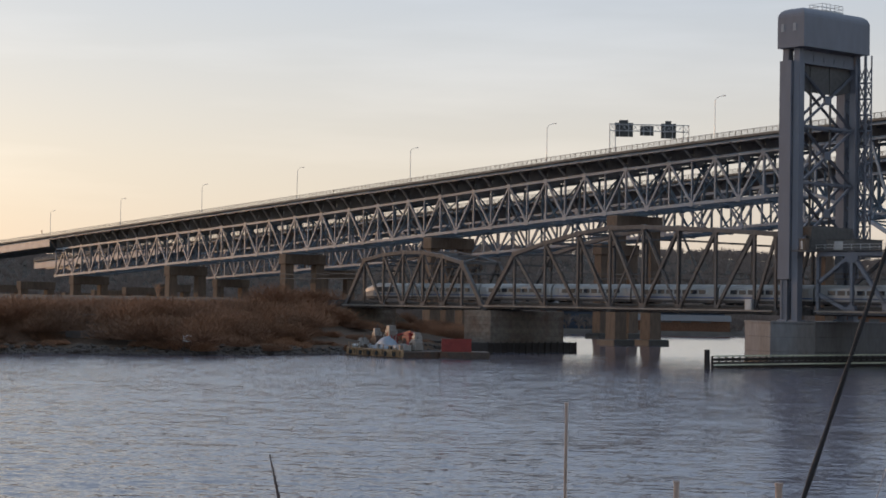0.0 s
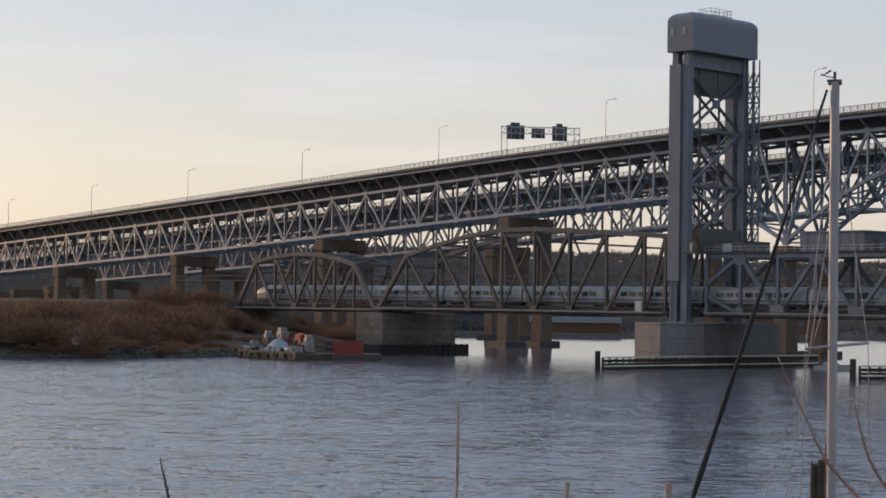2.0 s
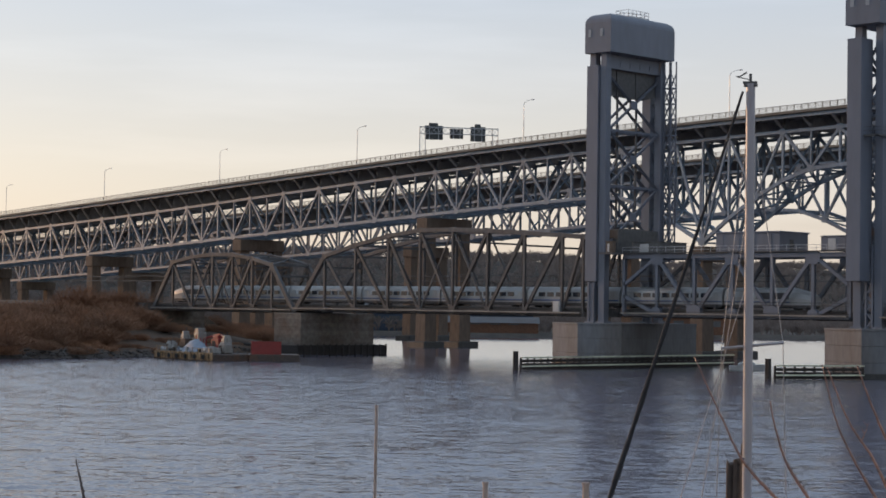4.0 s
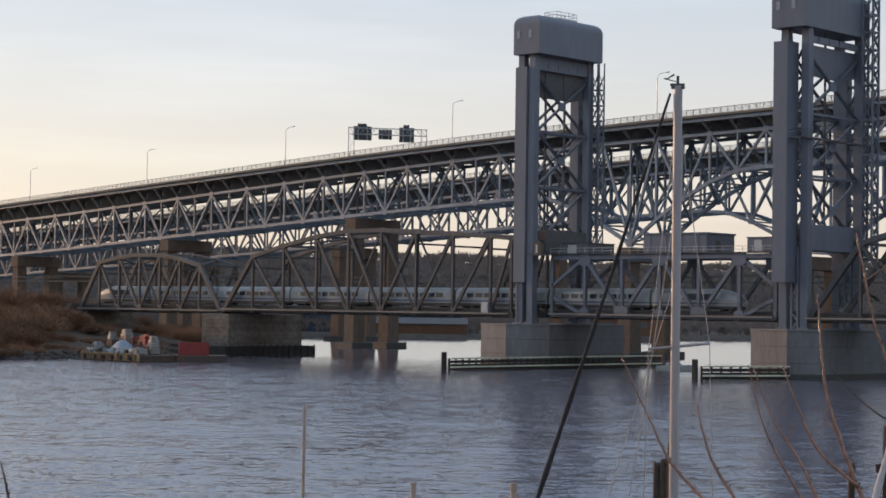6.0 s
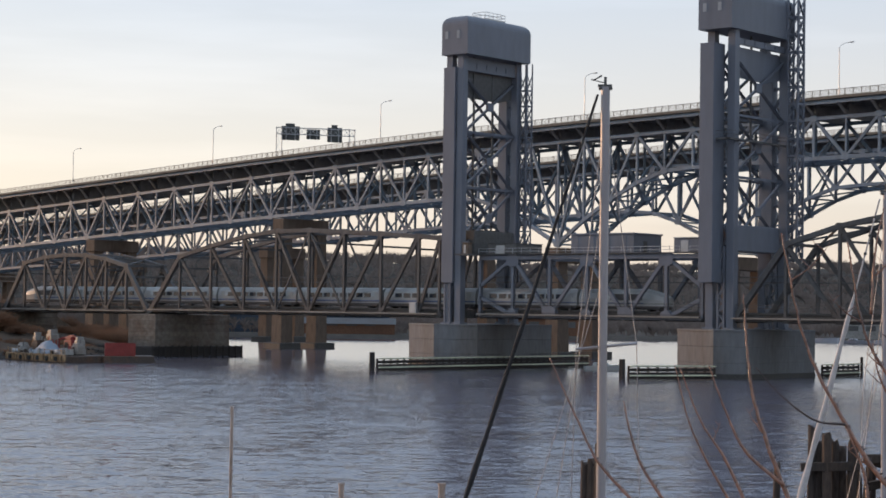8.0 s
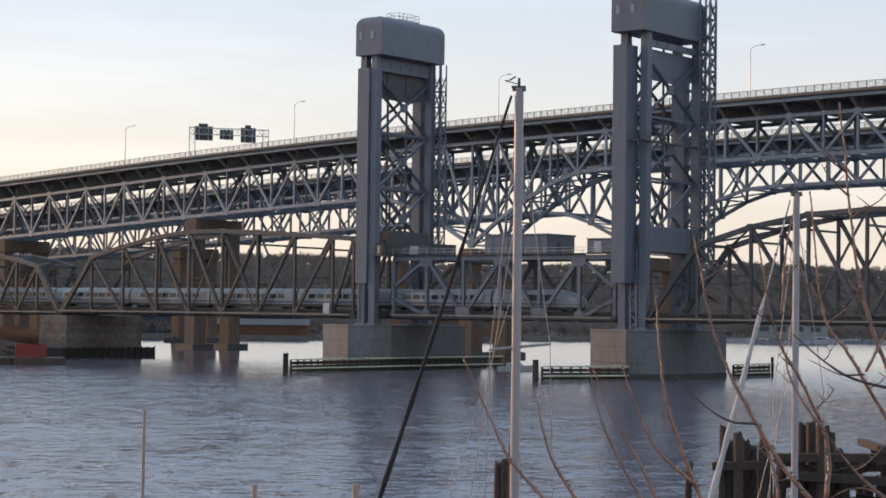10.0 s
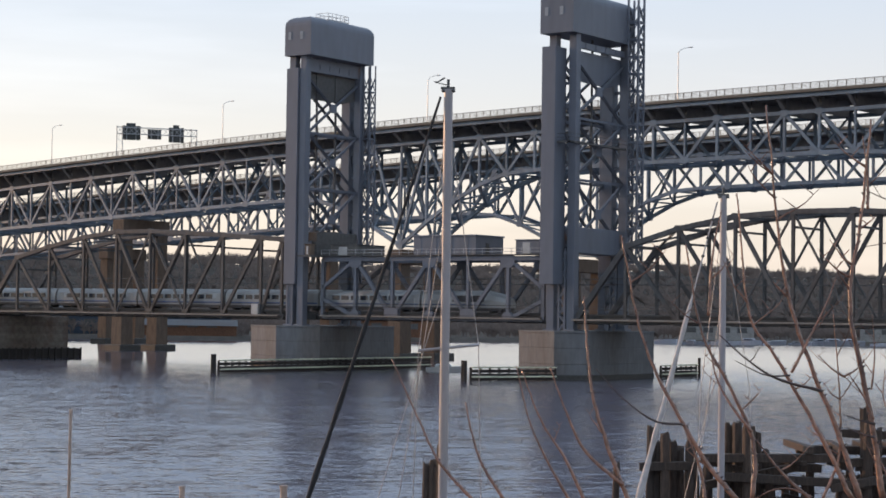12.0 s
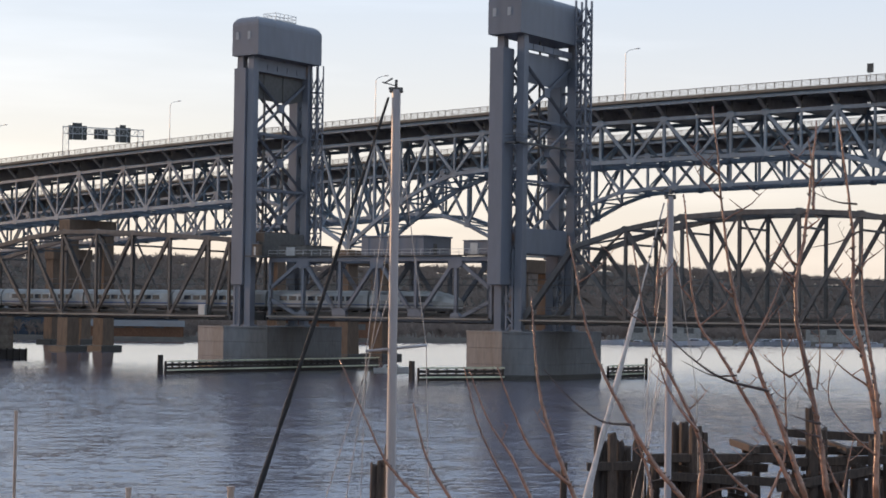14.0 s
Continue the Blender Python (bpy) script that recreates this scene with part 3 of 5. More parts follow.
rail_span([-141, -133.7, -126.4, -119, -111.8, -104.8, -98, -90.6],
          [None, 20.2, 21.4, 21.9, 21.8, 20.9, 19.4, None], 9.4, "weathered grey steel curved-chord railway truss span", -116)
rail_span([-89.7, -80.6, -71, -61, -51.6, -42.3, -32.7, -22.9, -13.2, -8.0],
          [None, 21.2, 23.4, 25.2, 26.2, 26.2, 25.8, 25.2, 24.6, 24.2], 9.75, "long weathered grey steel camelback railway truss span", -42.3)
rail_span([56.5, 66.2, 76.0, 86.2, 96.2, 106.2, 116.2, 126.2, 136.2, 146],
          [None, 22.2, 25.0, 26.8, 27.4, 27.4, 26.8, 25.0, 22.2, None], 9.8, "long grey-brown steel camelback railway truss span", 101)


signal_box = thing("signal_cabinet", RAIL @ place(-14.6, 1.4, 10.1), "white signal cabinet on the bridge walkway", "cabinet")
part("body", boxes(((0, 0, 0), (1.7, 0.7, 2.0)), bevel=0.05), galvanised, signal_box)
part("door", boxes(((0.2, -0.05, 0.2), (1.5, 0.02, 1.8)), bevel=0.01), galvanised, signal_box)


# lift span between the towers
def lift_span():
    span = thing("lift_span", RAIL, "grey-blue painted steel lift span, lowered between its towers", "lift bridge")
    us = [2.0, 9.6, 18.0, 26.3, 34.6, 43.0, 50.2]
    zb, zt = 9.85, 20.4
    for y in (2.5, 13.0):
        for i in range(6):
            member("bottom_chord", (us[i], y, zb), (us[i + 1], y, zb), 0.7, 0.7, tower_paint, span)
            member("top_chord", (us[i], y, zt), (us[i + 1], y, zt), 0.8, 0.7, tower_paint, span)
        for i, u in enumerate(us):
            member("vertical", (u, y, zb), (u, y, zt), 0.65 if i in (0, 6) else 0.6, 0.6, tower_paint, span, "h")
        for a, b in ((1, 2), (3, 2), (3, 4), (5, 4)):
            member("diagonal", (us[a], y, zt), (us[b], y, zb), 0.65, 0.6, tower_paint, span, "h")
        for a, b in ((0, 1), (6, 5)):
            member("diagonal", (us[a], y, 15.2), (us[b], y, zt), 0.6, 0.6, tower_paint, span, "h")
            member("diagonal", (us[a], y, 13.2), (us[b], y, zb), 0.6, 0.6, tower_paint, span, "h")
        for i in (1, 3, 5):
            plate("gusset_plate", (us[i], y, zt - 0.5), 2.9, 2.2, 0.8, tower_paint, span)
            plate("gusset_plate", (us[i], y, zb + 0.5), 1.9, 1.6, 0.8, tower_paint, span)
        for i in (2, 4):
            plate("gusset_plate", (us[i], y, zb + 0.7), 3.0, 2.2, 0.8, tower_paint, span)
    for i, u in enumerate(us):
        member("floor_beam", (u, 2.5, zb + 0.1), (u, 13, zb + 0.1), 1.4, 0.5, dark_steel, span, "h")
        member("top_strut", (u, 2.5, zt), (u, 13, zt), 0.5, 0.5, tower_paint, span)
        if i < 6:
            member("lateral_brace", (u, 2.5, zt), (us[i + 1], 13, zt), 0.3, 0.3, tower_paint, span)
            member("lateral_brace", (u, 13, zt), (us[i + 1], 2.5, zt), 0.3, 0.3, tower_paint, span)
    track_deck(span, us[0], us[-1], zb)
    part("top_walkway", boxes(((2, 1.7, zt + 0.55), (50.2, 4.2, zt + 0.7))), dark_steel, span)
    for z in (zt + 1.15, zt + 1.7):
        member("hand_rail", (2, 1.75, z), (50.2, 1.75, z), 0.07, 0.07, galvanised, span)
    for i in range(25):
        member("rail_post", (2 + i * 2, 1.75, zt + 0.6), (2 + i * 2, 1.75, zt + 1.7), 0.07, 0.07, galvanised, span)
    return span


lift_span()
for x, y, w_, d_, h_, mat_, lab in ((3.2, 3.0, 6.5, 8.0, 1.9, dark_steel, "dark machinery housing on the end of the lift span"), (44.0, 3.0, 5.0, 8.0, 2.4, tower_paint, "grey machinery housing on the end of the lift span"),
                                    (0.6, -1.4, 1.5, 1.2, 1.9, brown_concrete, "small buff equipment cabinet beside the lift tower")):
    unit = thing("machinery_cabinet", RAIL @ place(x, y, 21.1), lab, "cabinet", "bridge machinery")
    part("body", boxes(((0, 0, 0), (w_, d_, h_)), bevel=0.12), mat_, unit)
    part("lid", boxes(((-0.1, -0.1, h_), (w_ + 0.1, d_ + 0.1, h_ + 0.15)), bevel=0.04), mat_, unit)
    part("door", boxes(((w_ * 0.3, -0.05, 0.1), (w_ * 0.6, 0.02, h_ * 0.85))), galvanised, unit)
part("service_platform", boxes(((-0.8, -1.8, 20.8), (2.6, 2.0, 21.1))), dark_steel, thing("tower_platform", RAIL, "steel service platform beside the lift tower", "platform"))
control = thing("machinery_house", RAIL @ place(22.5, 2.6, 21.1), "grey metal-clad machinery house on the lift span", "machinery house")
part("wall", boxes(((0, 0, 0), (13.5, 8.6, 3.2)), bevel=0.05), tower_paint, control)
part("roof", boxes(((-0.2, -0.2, 3.2), (13.7, 8.8, 3.5)), bevel=0.06), tower_paint, control)
for i in range(4):
    part("wall_rib", boxes(((1.5 + 3.4 * i, -0.06, 0), (1.62 + 3.4 * i, 0.02, 3.15))), tower_paint, control)
part("door", boxes(((13.48, 3, 0.05), (13.56, 4.1, 2.1))), dark_steel, control)


window_dull = surface("dull_grey_window", (0.30, 0.31, 0.32), 0.3, spots=0.05)


def lift_tower(u0, u1, box_side):
    """A lift tower: four columns, bracing, sheave house, counterweight casing and a stair tower. Local x runs along the bridge."""
    w = u1 - u0
    far, deep = (19.0, 20.0) if box_side else (17.2, 18.5)     # the far columns, and the far wall of the house
    near = 2.2 if box_side else 1.0
    tower = thing("lift_tower", RAIL @ place(u0, 0), "grey painted steel lift tower with a plated sheave house", "lift tower", "lift towers")
    zb, zh, zt = 8.1, 58.2, 65.5
    inner = w - 0.9 if box_side else w - 2.0
    for x in (1.0, inner):
        for y in (near, far):
            member("column", (x, y, zb), (x, y, zh + 0.2), 1.5, 1.5, tower_paint, tower)
            part("base_plate", boxes(((x - 1.1, y - 1.1, zb - 0.1), (x + 1.1, y + 1.1, zb + 0.35)), bevel=0.05), tower_paint, tower)
    levels = [22.5, 33.6, 44.0, 54.2]
    for x in (1.0, inner):
        for a, b in zip(levels, levels[1:]):
            member("cross_brace", (x, 1.8, a), (x, far - 0.8, b), 0.42, 0.4, tower_paint, tower, "h")
            member("cross_brace", (x, far - 0.8, a), (x, 1.8, b), 0.42, 0.4, tower_paint, tower, "h")
        for z in levels[:-1]:
            member("strut", (x, 1.8, z), (x, far - 0.8, z), 0.42, 0.4, tower_paint, tower, "h")
    rungs = [zb + 2, 22.5, 29.5, 36.5, 43.2, 49.9, 56.0]
    for y in (near, far):
        for a, b in zip(rungs, rungs[1:]):
            member("cross_brace", (1.0, y, a), (inner, y, b), 0.4, 0.4, tower_paint, tower)
            member("cross_brace", (inner, y, a), (1.0, y, b), 0.4, 0.4, tower_paint, tower)
        for z in rungs[1:-1]:
            member("strut", (1.0, y, z), (inner, y, z), 0.5, 0.5, tower_paint, tower)
        member("base_lacing", (3.4 if box_side else 1.3, y - 0.6, zb), (3.4 if box_side else 1.3, y - 0.6, 15.8 if not box_side else 22), 1.5, 0.6, tower_paint, tower, "laced")
    # portal under the house: a plate girder on the river side, with a hanging apron plate behind it
    x = inner
    part("portal_girder", boxes(((x - 0.3, 1.8, zh - (2.3 if box_side else 2.8)), (x + 0.3, far - 0.8, zh - (1.2 if box_side else 0.3))), bevel=0.05), tower_paint, tower)
    for k in range(1, 5):
        y = 1.8 + (far - 2.6) * k / 5
        part("stiffener", boxes(((x + 0.3, y - 0.06, zh - 2.2), (x + 0.42, y + 0.06, zh - 1.3))), tower_paint, tower)
    bm = bmesh.new()
    ring = [(1.8, zh - 2.6), (far - 0.8, zh - 2.6), (far - 0.8, zh - 7.0), (far * 0.72, zh - 7.9), (1.8, zh - 7.7)]
    f = [bm.verts.new((inner - 0.9, y, z)) for y, z in ring]
    b = [bm.verts.new((inner - 0.6, y, z)) for y, z in ring]
    bm.faces.new(f), bm.faces.new(b[::-1])
    for i in range(5):
        bm.faces.new((f[i], b[i], b[i - 4], f[i - 4]))
    bmesh.ops.recalc_face_normals(bm, faces=bm.faces)
    # the first tower's apron is coloured darker for the shade of its recess
    part("apron_plate", bm, dark_steel if not box_side else tower_paint, tower)
    for a, b in zip(levels, levels[1:]):
        z = (a + b) / 2
        part("gusset_plate", boxes(((x - 0.24, (far + 1) / 2 - 0.9, z - 0.8), (x + 0.24, (far + 1) / 2 + 0.9, z + 0.8)), bevel=0.04), tower_paint, tower)
    # plated sheave house with rounded roof edges
    bm = bmesh.new()
    box(bm, (-0.3, -0.5, zh), (w + 0.3, deep, zt))
    edges = [e for e in bm.edges if all(v.co.z > zt - 0.1 for v in e.verts)]
    bmesh.ops.bevel(bm, geom=edges, offset=1.7, segments=5, profile=0.5, affect='EDGES')
    house = part("sheave_house", bm, tower_paint, tower)
    for x in (w * 0.16, w * 0.66):
        part("window", boxes(((x - 0.35, -0.56, zh + 3.0), (x + 0.35, -0.49, zh + 4.4))), window_dull, house)
    roof = part("roof_platform", boxes(((1.2, 6.5, zt - 0.1), (w - 1.2, 12.5, zt + 0.25))), galvanised, tower)
    for x in (1.3, w - 1.3):
        for z in (0.8, 1.4):
            member("hand_rail", (x, 6.5, zt + z), (x, 12.5, zt + z), 0.08, 0.08, galvanised, tower)
        for i in range(6):
            member("rail_post", (x, 6.5 + 1.2 * i, zt + 0.2), (x, 6.5 + 1.2 * i, zt + 1.4), 0.08, 0.08, galvanised, tower)
    for y in (6.5, 12.5):
        for z in (0.8, 1.4):
            member("hand_rail", (1.3, y, zt + z), (w - 1.3, y, zt + z), 0.08, 0.08, galvanised, tower)
    # counterweight between the columns, low down, with rope banks above it
    part("counterweight", boxes(((1.2, 3.4, 21.2), (w - 0.6, far - 2, 25.6)), bevel=0.12), dark_steel if not box_side else tower_paint, tower)
    for y in (5.0, 10.6):
        member("hoist_rope", (w * 0.55, y, 25.6), (w * 0.55, y, zh), 0.2, 0.5, dark_steel, tower)
    # stair tower on the far side
    sx, sy = (w + 0.45, 17.5) if box_side else (w - 1.1, 17.3)
    depth, wide = (2.0, 2.0) if box_side else (1.6, 1.6)
    heavy = 1.5 if box_side else 1.0
    for x in (sx, sx + wide):
        for y in (sy, sy + depth):
            member("stair_post", (x, y, 20), (x, y, zt + 0.6 if box_side else zh), 0.22 * heavy, 0.22 * heavy, tower_paint, tower)
    z = 20.0
    k = 0
    while z < (zt - 2.4 if box_side else zh - 3):
        a, b = (sy, sy + depth) if k % 2 else (sy + depth, sy)
        for x in (sx, sx + wide):
            member("stair_flight", (x, a, z), (x, b, z + 3), 0.24 * heavy, 0.12, tower_paint, tower)
            member("stair_brace", (x, b, z), (x, a, z + 3), 0.12 * heavy, 0.1, tower_paint, tower)
            member("stair_landing", (x, sy, z), (x, sy + depth, z), 0.25 * heavy, 0.2, tower_paint, tower)
        for y in (sy, sy + depth):
            member("stair_tie", (sx, y, z), (sx + wide, y, z), 0.2 * heavy, 0.2, tower_paint, tower)
            member("stair_tie", (sx, y, z), (sx + wide, y, z + 3), 0.12 * heavy, 0.1, tower_paint, tower)
        z += 3
        k += 1
    if box_side:
        # counterweight casing, open below, on the near left
        part("counterweight_casing", boxes(((0.8, -1.6, 15.9), (3.5, 1.9, 55.8)), bevel=0.05), tower_paint, tower)
        part("counterweight_casing", boxes(((0.8, far - 0.9, 15.9), (3.0, far + 0.9, 55.8)), bevel=0.05), tower_paint, tower)
        part("gallery", boxes(((1.5, -0.8, 39.6), (w + 0.4, 0.2, 39.9)), ((w - 0.4, -0.8, 39.6), (w + 0.4, 19.5, 39.9))), dark_steel, tower)
        for z in (40.5, 41.1):
            member("hand_rail", (1.5, -0.8, z), (w + 0.4, -0.8, z), 0.07, 0.07, dark_steel, tower)
            member("hand_rail", (w + 0.4, -0.8, z), (w + 0.4, 19.5, z), 0.07, 0.07, dark_steel, tower)
    else:
        part("counterweight_casing", boxes(((0.0, -0.2, 15.8), (2.75, 2.0, 55.9)), bevel=0.05), tower_paint, tower)
        part("counterweight_casing", boxes(((0.0, far - 1.0, 15.8), (2.0, far + 1.1, 56.0)), bevel=0.05), tower_paint, tower)
        part("guide_slot", boxes(((2.75, 0.35, 16), (2.87, 1.6, 51.5))), dark_steel, tower)
        part("slot_cover", boxes(((2.75, 0.22, 51.5), (2.87, 1.6, 55.7))), tower_paint, tower)
    return tower


lift_tower(-5.4, 0.2, False)
lift_tower(51.1, 57.0, True)


# ---- piers ----
def prism(ring, z0, z1, bevel=0.12):
    bm = bmesh.new()
    lo = [bm.verts.new((x, y, z0)) for x, y in ring]
    hi = [bm.verts.new((x, y, z1)) for x, y in ring]
    n = len(ring)
    bm.faces.new(lo[::-1]), bm.faces.new(hi)
    for i in range(n):
        bm.faces.new((lo[i - 1], lo[i], hi[i], hi[i - 1]))
    bmesh.ops.recalc_face_normals(bm, faces=bm.faces)
    bmesh.ops.bevel(bm, geom=list(bm.edges), offset=bevel, segments=1, profile=0.5, affect='EDGES')
    return bm


dull_mark = surface("faded_white_marking_paint", (0.5, 0.5, 0.48), 0.7, spots=0.3, size=0.2)


def block_pier(name, u0, u1, y0, y1, top, mat, label, nose=None):
    """A pier in the river, with a pointed upstream nose where given, and a dark wet band at the waterline."""
    pier = thing(name, RAIL, label, "bridge pier", "railway piers")
    ring = [(u0, y0)] + ([nose] if nose else []) + [(u1, y0), (u1, y1), (u0, y1)]
    lifts = [-3, 2.6, 5.3, top] if mat is not stone else [-3] + [0.85 * j for j in range(1, 10)] + [top]
    for z0, z1 in zip(lifts, lifts[1:]):
        part("pour_lift", prism(ring, z0, z1, 0.07), mat, pier)
    cx, cy = (u0 + u1) / 2, (y0 + y1) / 2
    part("tide_band", prism([(cx + (x - cx) * 1.012, cy + (y - cy) * 1.012) for x, y in ring], -3, 0.9), wet_stone, pier, "dark wet band at the waterline")
    part("coping", prism([(cx + (x - cx) * 1.008, cy + (y - cy) * 1.008) for x, y in ring], top - 0.02, top + 0.35, 0.05), mat, pier)
    return pier


block_pier("tower_pier", -13.3, 3.4, 0.0, 22.5, 7.8, concrete, "pale concrete tower pier standing in the river", (-4.0, -3.6))
block_pier("tower_pier", 46.9, 60.4, 0.0, 22.5, 7.8, concrete, "pale concrete tower pier standing in the river", (56.3, -3.6))
block_pier("stone_pier", -93.0, -84.2, -1.0, 20.5, 8.6, stone, "old stained granite pier with a timber fender")
plinth = thing("pier_fender", RAIL, "dark timber fender round the old granite pier", "fender", "timber fenders")
part("fender_frame", prism([(-106.0, -2.6), (-82.8, -2.6), (-82.8, 23.0), (-106.0, 23.0)], -2, 2.1), timber, plinth)
for i in range(15):
    bm = bmesh.new()
    tube(bm, (-82.7, -3 + i * 1.85, -3), (-82.7, -3 + i * 1.85, 2.3), 0.22, 0.2, 7)
    part("fender_post", bm, timber, plinth)
bars = thing("fender_lettering", RAIL @ place(0, -2.75, 0), "row of faded white painted marks on the fender", "marking")
for i, (x, w_) in enumerate(((-94.6, 0.5), (-93.9, 0.45), (-93.2, 0.5), (-92.1, 0.5), (-91.4, 0.45))):
    part("mark", boxes(((x, 0, 1.05), (x + w_, 0.14, 1.75))), dull_mark, bars)
block_pier("stone_pier", 142.0, 150.0, -1.0, 22.0, 8.6, stone, "old stained granite pier")
block_pier("abutment", -150.0, -140.0, -2.0, 17.0, 8.6, stone, "old stained granite bridge abutment")


# ---- timber fenders along the channel ----
def fender(u, v, length, turn=0.0, dolphin=True):
    """A pile fender that runs along the channel from its near end at (u, v)."""
    f = thing("timber_fender", RAIL @ place(u, v, 0, turn), "dark timber pile fender with pale walings in the river", "fender", "timber fenders")
    n = int(length / 1.7)
    for i in range(n + 1):
        y = length * i / n
        bm = bmesh.new()
        tube(bm, (0, y, -3), (0, y, 2.2 + 0.12 * math.sin(i * 5.1)), 0.24, 0.2, 7)
        part("fender_post", bm, timber, f)
    for z in (0.3, 0.95, 1.6):
        member("waling", (0.0, 0, z), (0.0, length, z), 0.5, 0.55, timber, f)
    for z in (2.2, 0.72):
        member("rub_rail", (0.42, 0, z), (0.42, length, z), 0.24, 0.3, rail_timber, f)
    if dolphin:
        for dx, dy in ((0, 0), (0.45, 0.1), (0.2, 0.45)):
            bm = bmesh.new()
            tube(bm, (dx - 0.2, dy - 1.4, -3), (dx - 0.2, dy - 1.4, 3.3), 0.27, 0.24, 8)
            part("dolphin_post", bm, timber, f)


fender(4.2, -28.0, 61.0)
fender(51.0, -20.0, 16.0, -25.0)
fender(61.5, 23.0, 13.0, 0.0, False)
end_post = thing("mooring_post", RAIL @ place(61.5, 37.2), "dark timber mooring post at the end of a fender", "post")
bm = bmesh.new()
tube(bm, (0, 0, -3), (0, 0, 3.4), 0.3, 0.27, 9)
part("post", bm, timber, end_post)


# ---- train on the bridge ----
def train_car(u0, length, first, last):
    """One silver passenger car; the end cars have a sloped nose."""
    car = thing("train_car", RAIL @ place(u0, 3.7, 10.95), "silver express train car with a band of dark windows", "train car", "express train cars")
    bm = bmesh.new()
    prof = [(0.0, 0.9), (-0.05, 2.2), (0.15, 3.2), (0.55, 3.72), (1.4, 3.9), (2.2, 3.72), (2.6, 3.2), (2.8, 2.2), (2.75, 0.9)]
    rows = []
    xs = [0.25, length - 0.25]
    if first:
        xs = [0.3, 1.2, 2.6, 4.6, length - 0.25]
    if last:
        xs = [0.25, length - 4.6, length - 2.6, length - 1.2, length - 0.3]
    for x in xs:
        d = min(1.0, ((x if first else length - x) - 0.2) / 4.4) if (first and x < 5) or (last and x > length - 5) else 1.0
        f = 0.45 + 0.55 * math.sqrt(max(0.0, d))
        rows.append([bm.verts.new((x, 1.375 + (y - 1.375) * (0.6 + 0.4 * f), 0.9 + (z - 0.9) * f)) for y, z in prof])
    for a, b in zip(rows, rows[1:]):
        for i in range(len(prof)):
            bm.faces.new((a[i], b[i], b[i - len(prof) + 1], a[i - len(prof) + 1]))
    bm.faces.new(rows[0]), bm.faces.new(rows[-1][::-1])
    bmesh.ops.recalc_face_normals(bm, faces=bm.faces)
    part("body", bm, train_silver, car)
    part("underframe", boxes(((0.6, 0.3, 0.35), (length - 0.6, 2.5, 0.95)), bevel=0.05), train_dark, car)
    for x in (3.0, length - 3.0):
        bm = boxes(((x - 1.5, 0.1, 0.3), (x + 1.5, 2.65, 0.75)), bevel=0.04)
        part("bogie", bm, train_dark, car)
        for dx in (-1.2, 1.2):
            bm = bmesh.new()
            tube(bm, (x + dx, 0.55, 0.42), (x + dx, 2.2, 0.42), 0.42, sides=14)
            part("wheel", bm, train_dark, car)
    if first or last:
        a = 5.2 if first else length - 12.0
        part("side_grille", boxes(((a, -0.07, 1.9), (a + 6.8, 0.02, 3.0)), bevel=0.02), train_dark, car)
        s = 1.6 if first else length - 3.0
        part("windscreen", boxes(((s, 0.75, 2.4), (s + 1.4, 2.0, 3.05)), bevel=0.1), train_glass, car)
    else:
        n = 8
        for i in range(n):
            x = 3.2 + i * (length - 6.4 - 1.7) / (n - 1)
            part("window", boxes(((x, -0.08, 2.05), (x + 1.7, 0.0, 2.85)), bevel=0.02), train_glass, car)
        for x in (1.2, length - 2.2):
            part("door", boxes(((x, -0.07, 0.95), (x + 0.95, 0.0, 3.0)), bevel=0.02), train_silver, car)
    part("stripe", boxes(((5 if first else 0.4, -0.075, 1.25), (length - (5 if last else 0.4), -0.02, 1.5))), blue_paint, car)
    return car


u = -136.0
LENGTHS = [19.0] + [23.4] * 6 + [19.0]
for i, length in enumerate(LENGTHS):
    train_car(u, length, i == 0, i == len(LENGTHS) - 1)
    u += length


# ---- overhead wires of the railway ----
for y in (5.2, 10.3):
    wire = thing("overhead_wire", RAIL @ place(0, y), "dark overhead electric wire above the track", "overhead wire", "overhead wires")
    for i in range(12):
        a, b = -180 + 28 * i, -152 + 28 * i
        bm = bmesh.new()
        tube(bm, (a, 0, 16.0), (b, 0, 16.0), 0.05, sides=5)
        part("contact_wire", bm, dark_steel, wire)
        bm = bmesh.new()
        pts = [(a + 7 * j, 0, 17.4 - 0.5 * math.sin(math.pi * j / 4)) for j in range(5)]
        for p, q in zip(pts, pts[1:]):
            tube(bm, p, q, 0.05, sides=5)
        part("carrier_wire", bm, dark_steel, wire)
        for j in (1, 2, 3):
            bm = bmesh.new()
            tube(bm, (pts[j][0], 0, 16.0), pts[j], 0.03, sides=4)
            part("dropper", bm, dark_steel, wire)

# ---- sign gantry across the highway, seen from behind ----
sign_back = surface("dark_sign_back", (0.05, 0.055, 0.055), 0.5, spots=0.1)
gz = road_z(-106.6)
gantry = thing("sign_gantry", ROAD @ place(-106.6, 0.2, gz, -31.0), "galvanised steel sign gantry spanning the highway", "sign gantry")
SPAN = 21.0
for y in (0.0, 1.5, SPAN - 1.5, SPAN):
    member("post", (0, y, -1.2), (0, y, 6.6), 0.2, 0.2, galvanised, gantry)
for k in range(5):
    for a in (0.0, SPAN - 1.5):
        member("post_lacing", (0, a + 1.5 * (k % 2), -1 + 1.15 * k), (0, a + 1.5 * (1 - k % 2), 0.15 + 1.15 * k), 0.08, 0.08, galvanised, gantry)
for z in (4.7, 6.4):
    for x in (-0.5, 0.5):
        member("truss_chord", (x, 0, z), (x, SPAN, z), 0.15, 0.15, galvanised, gantry)
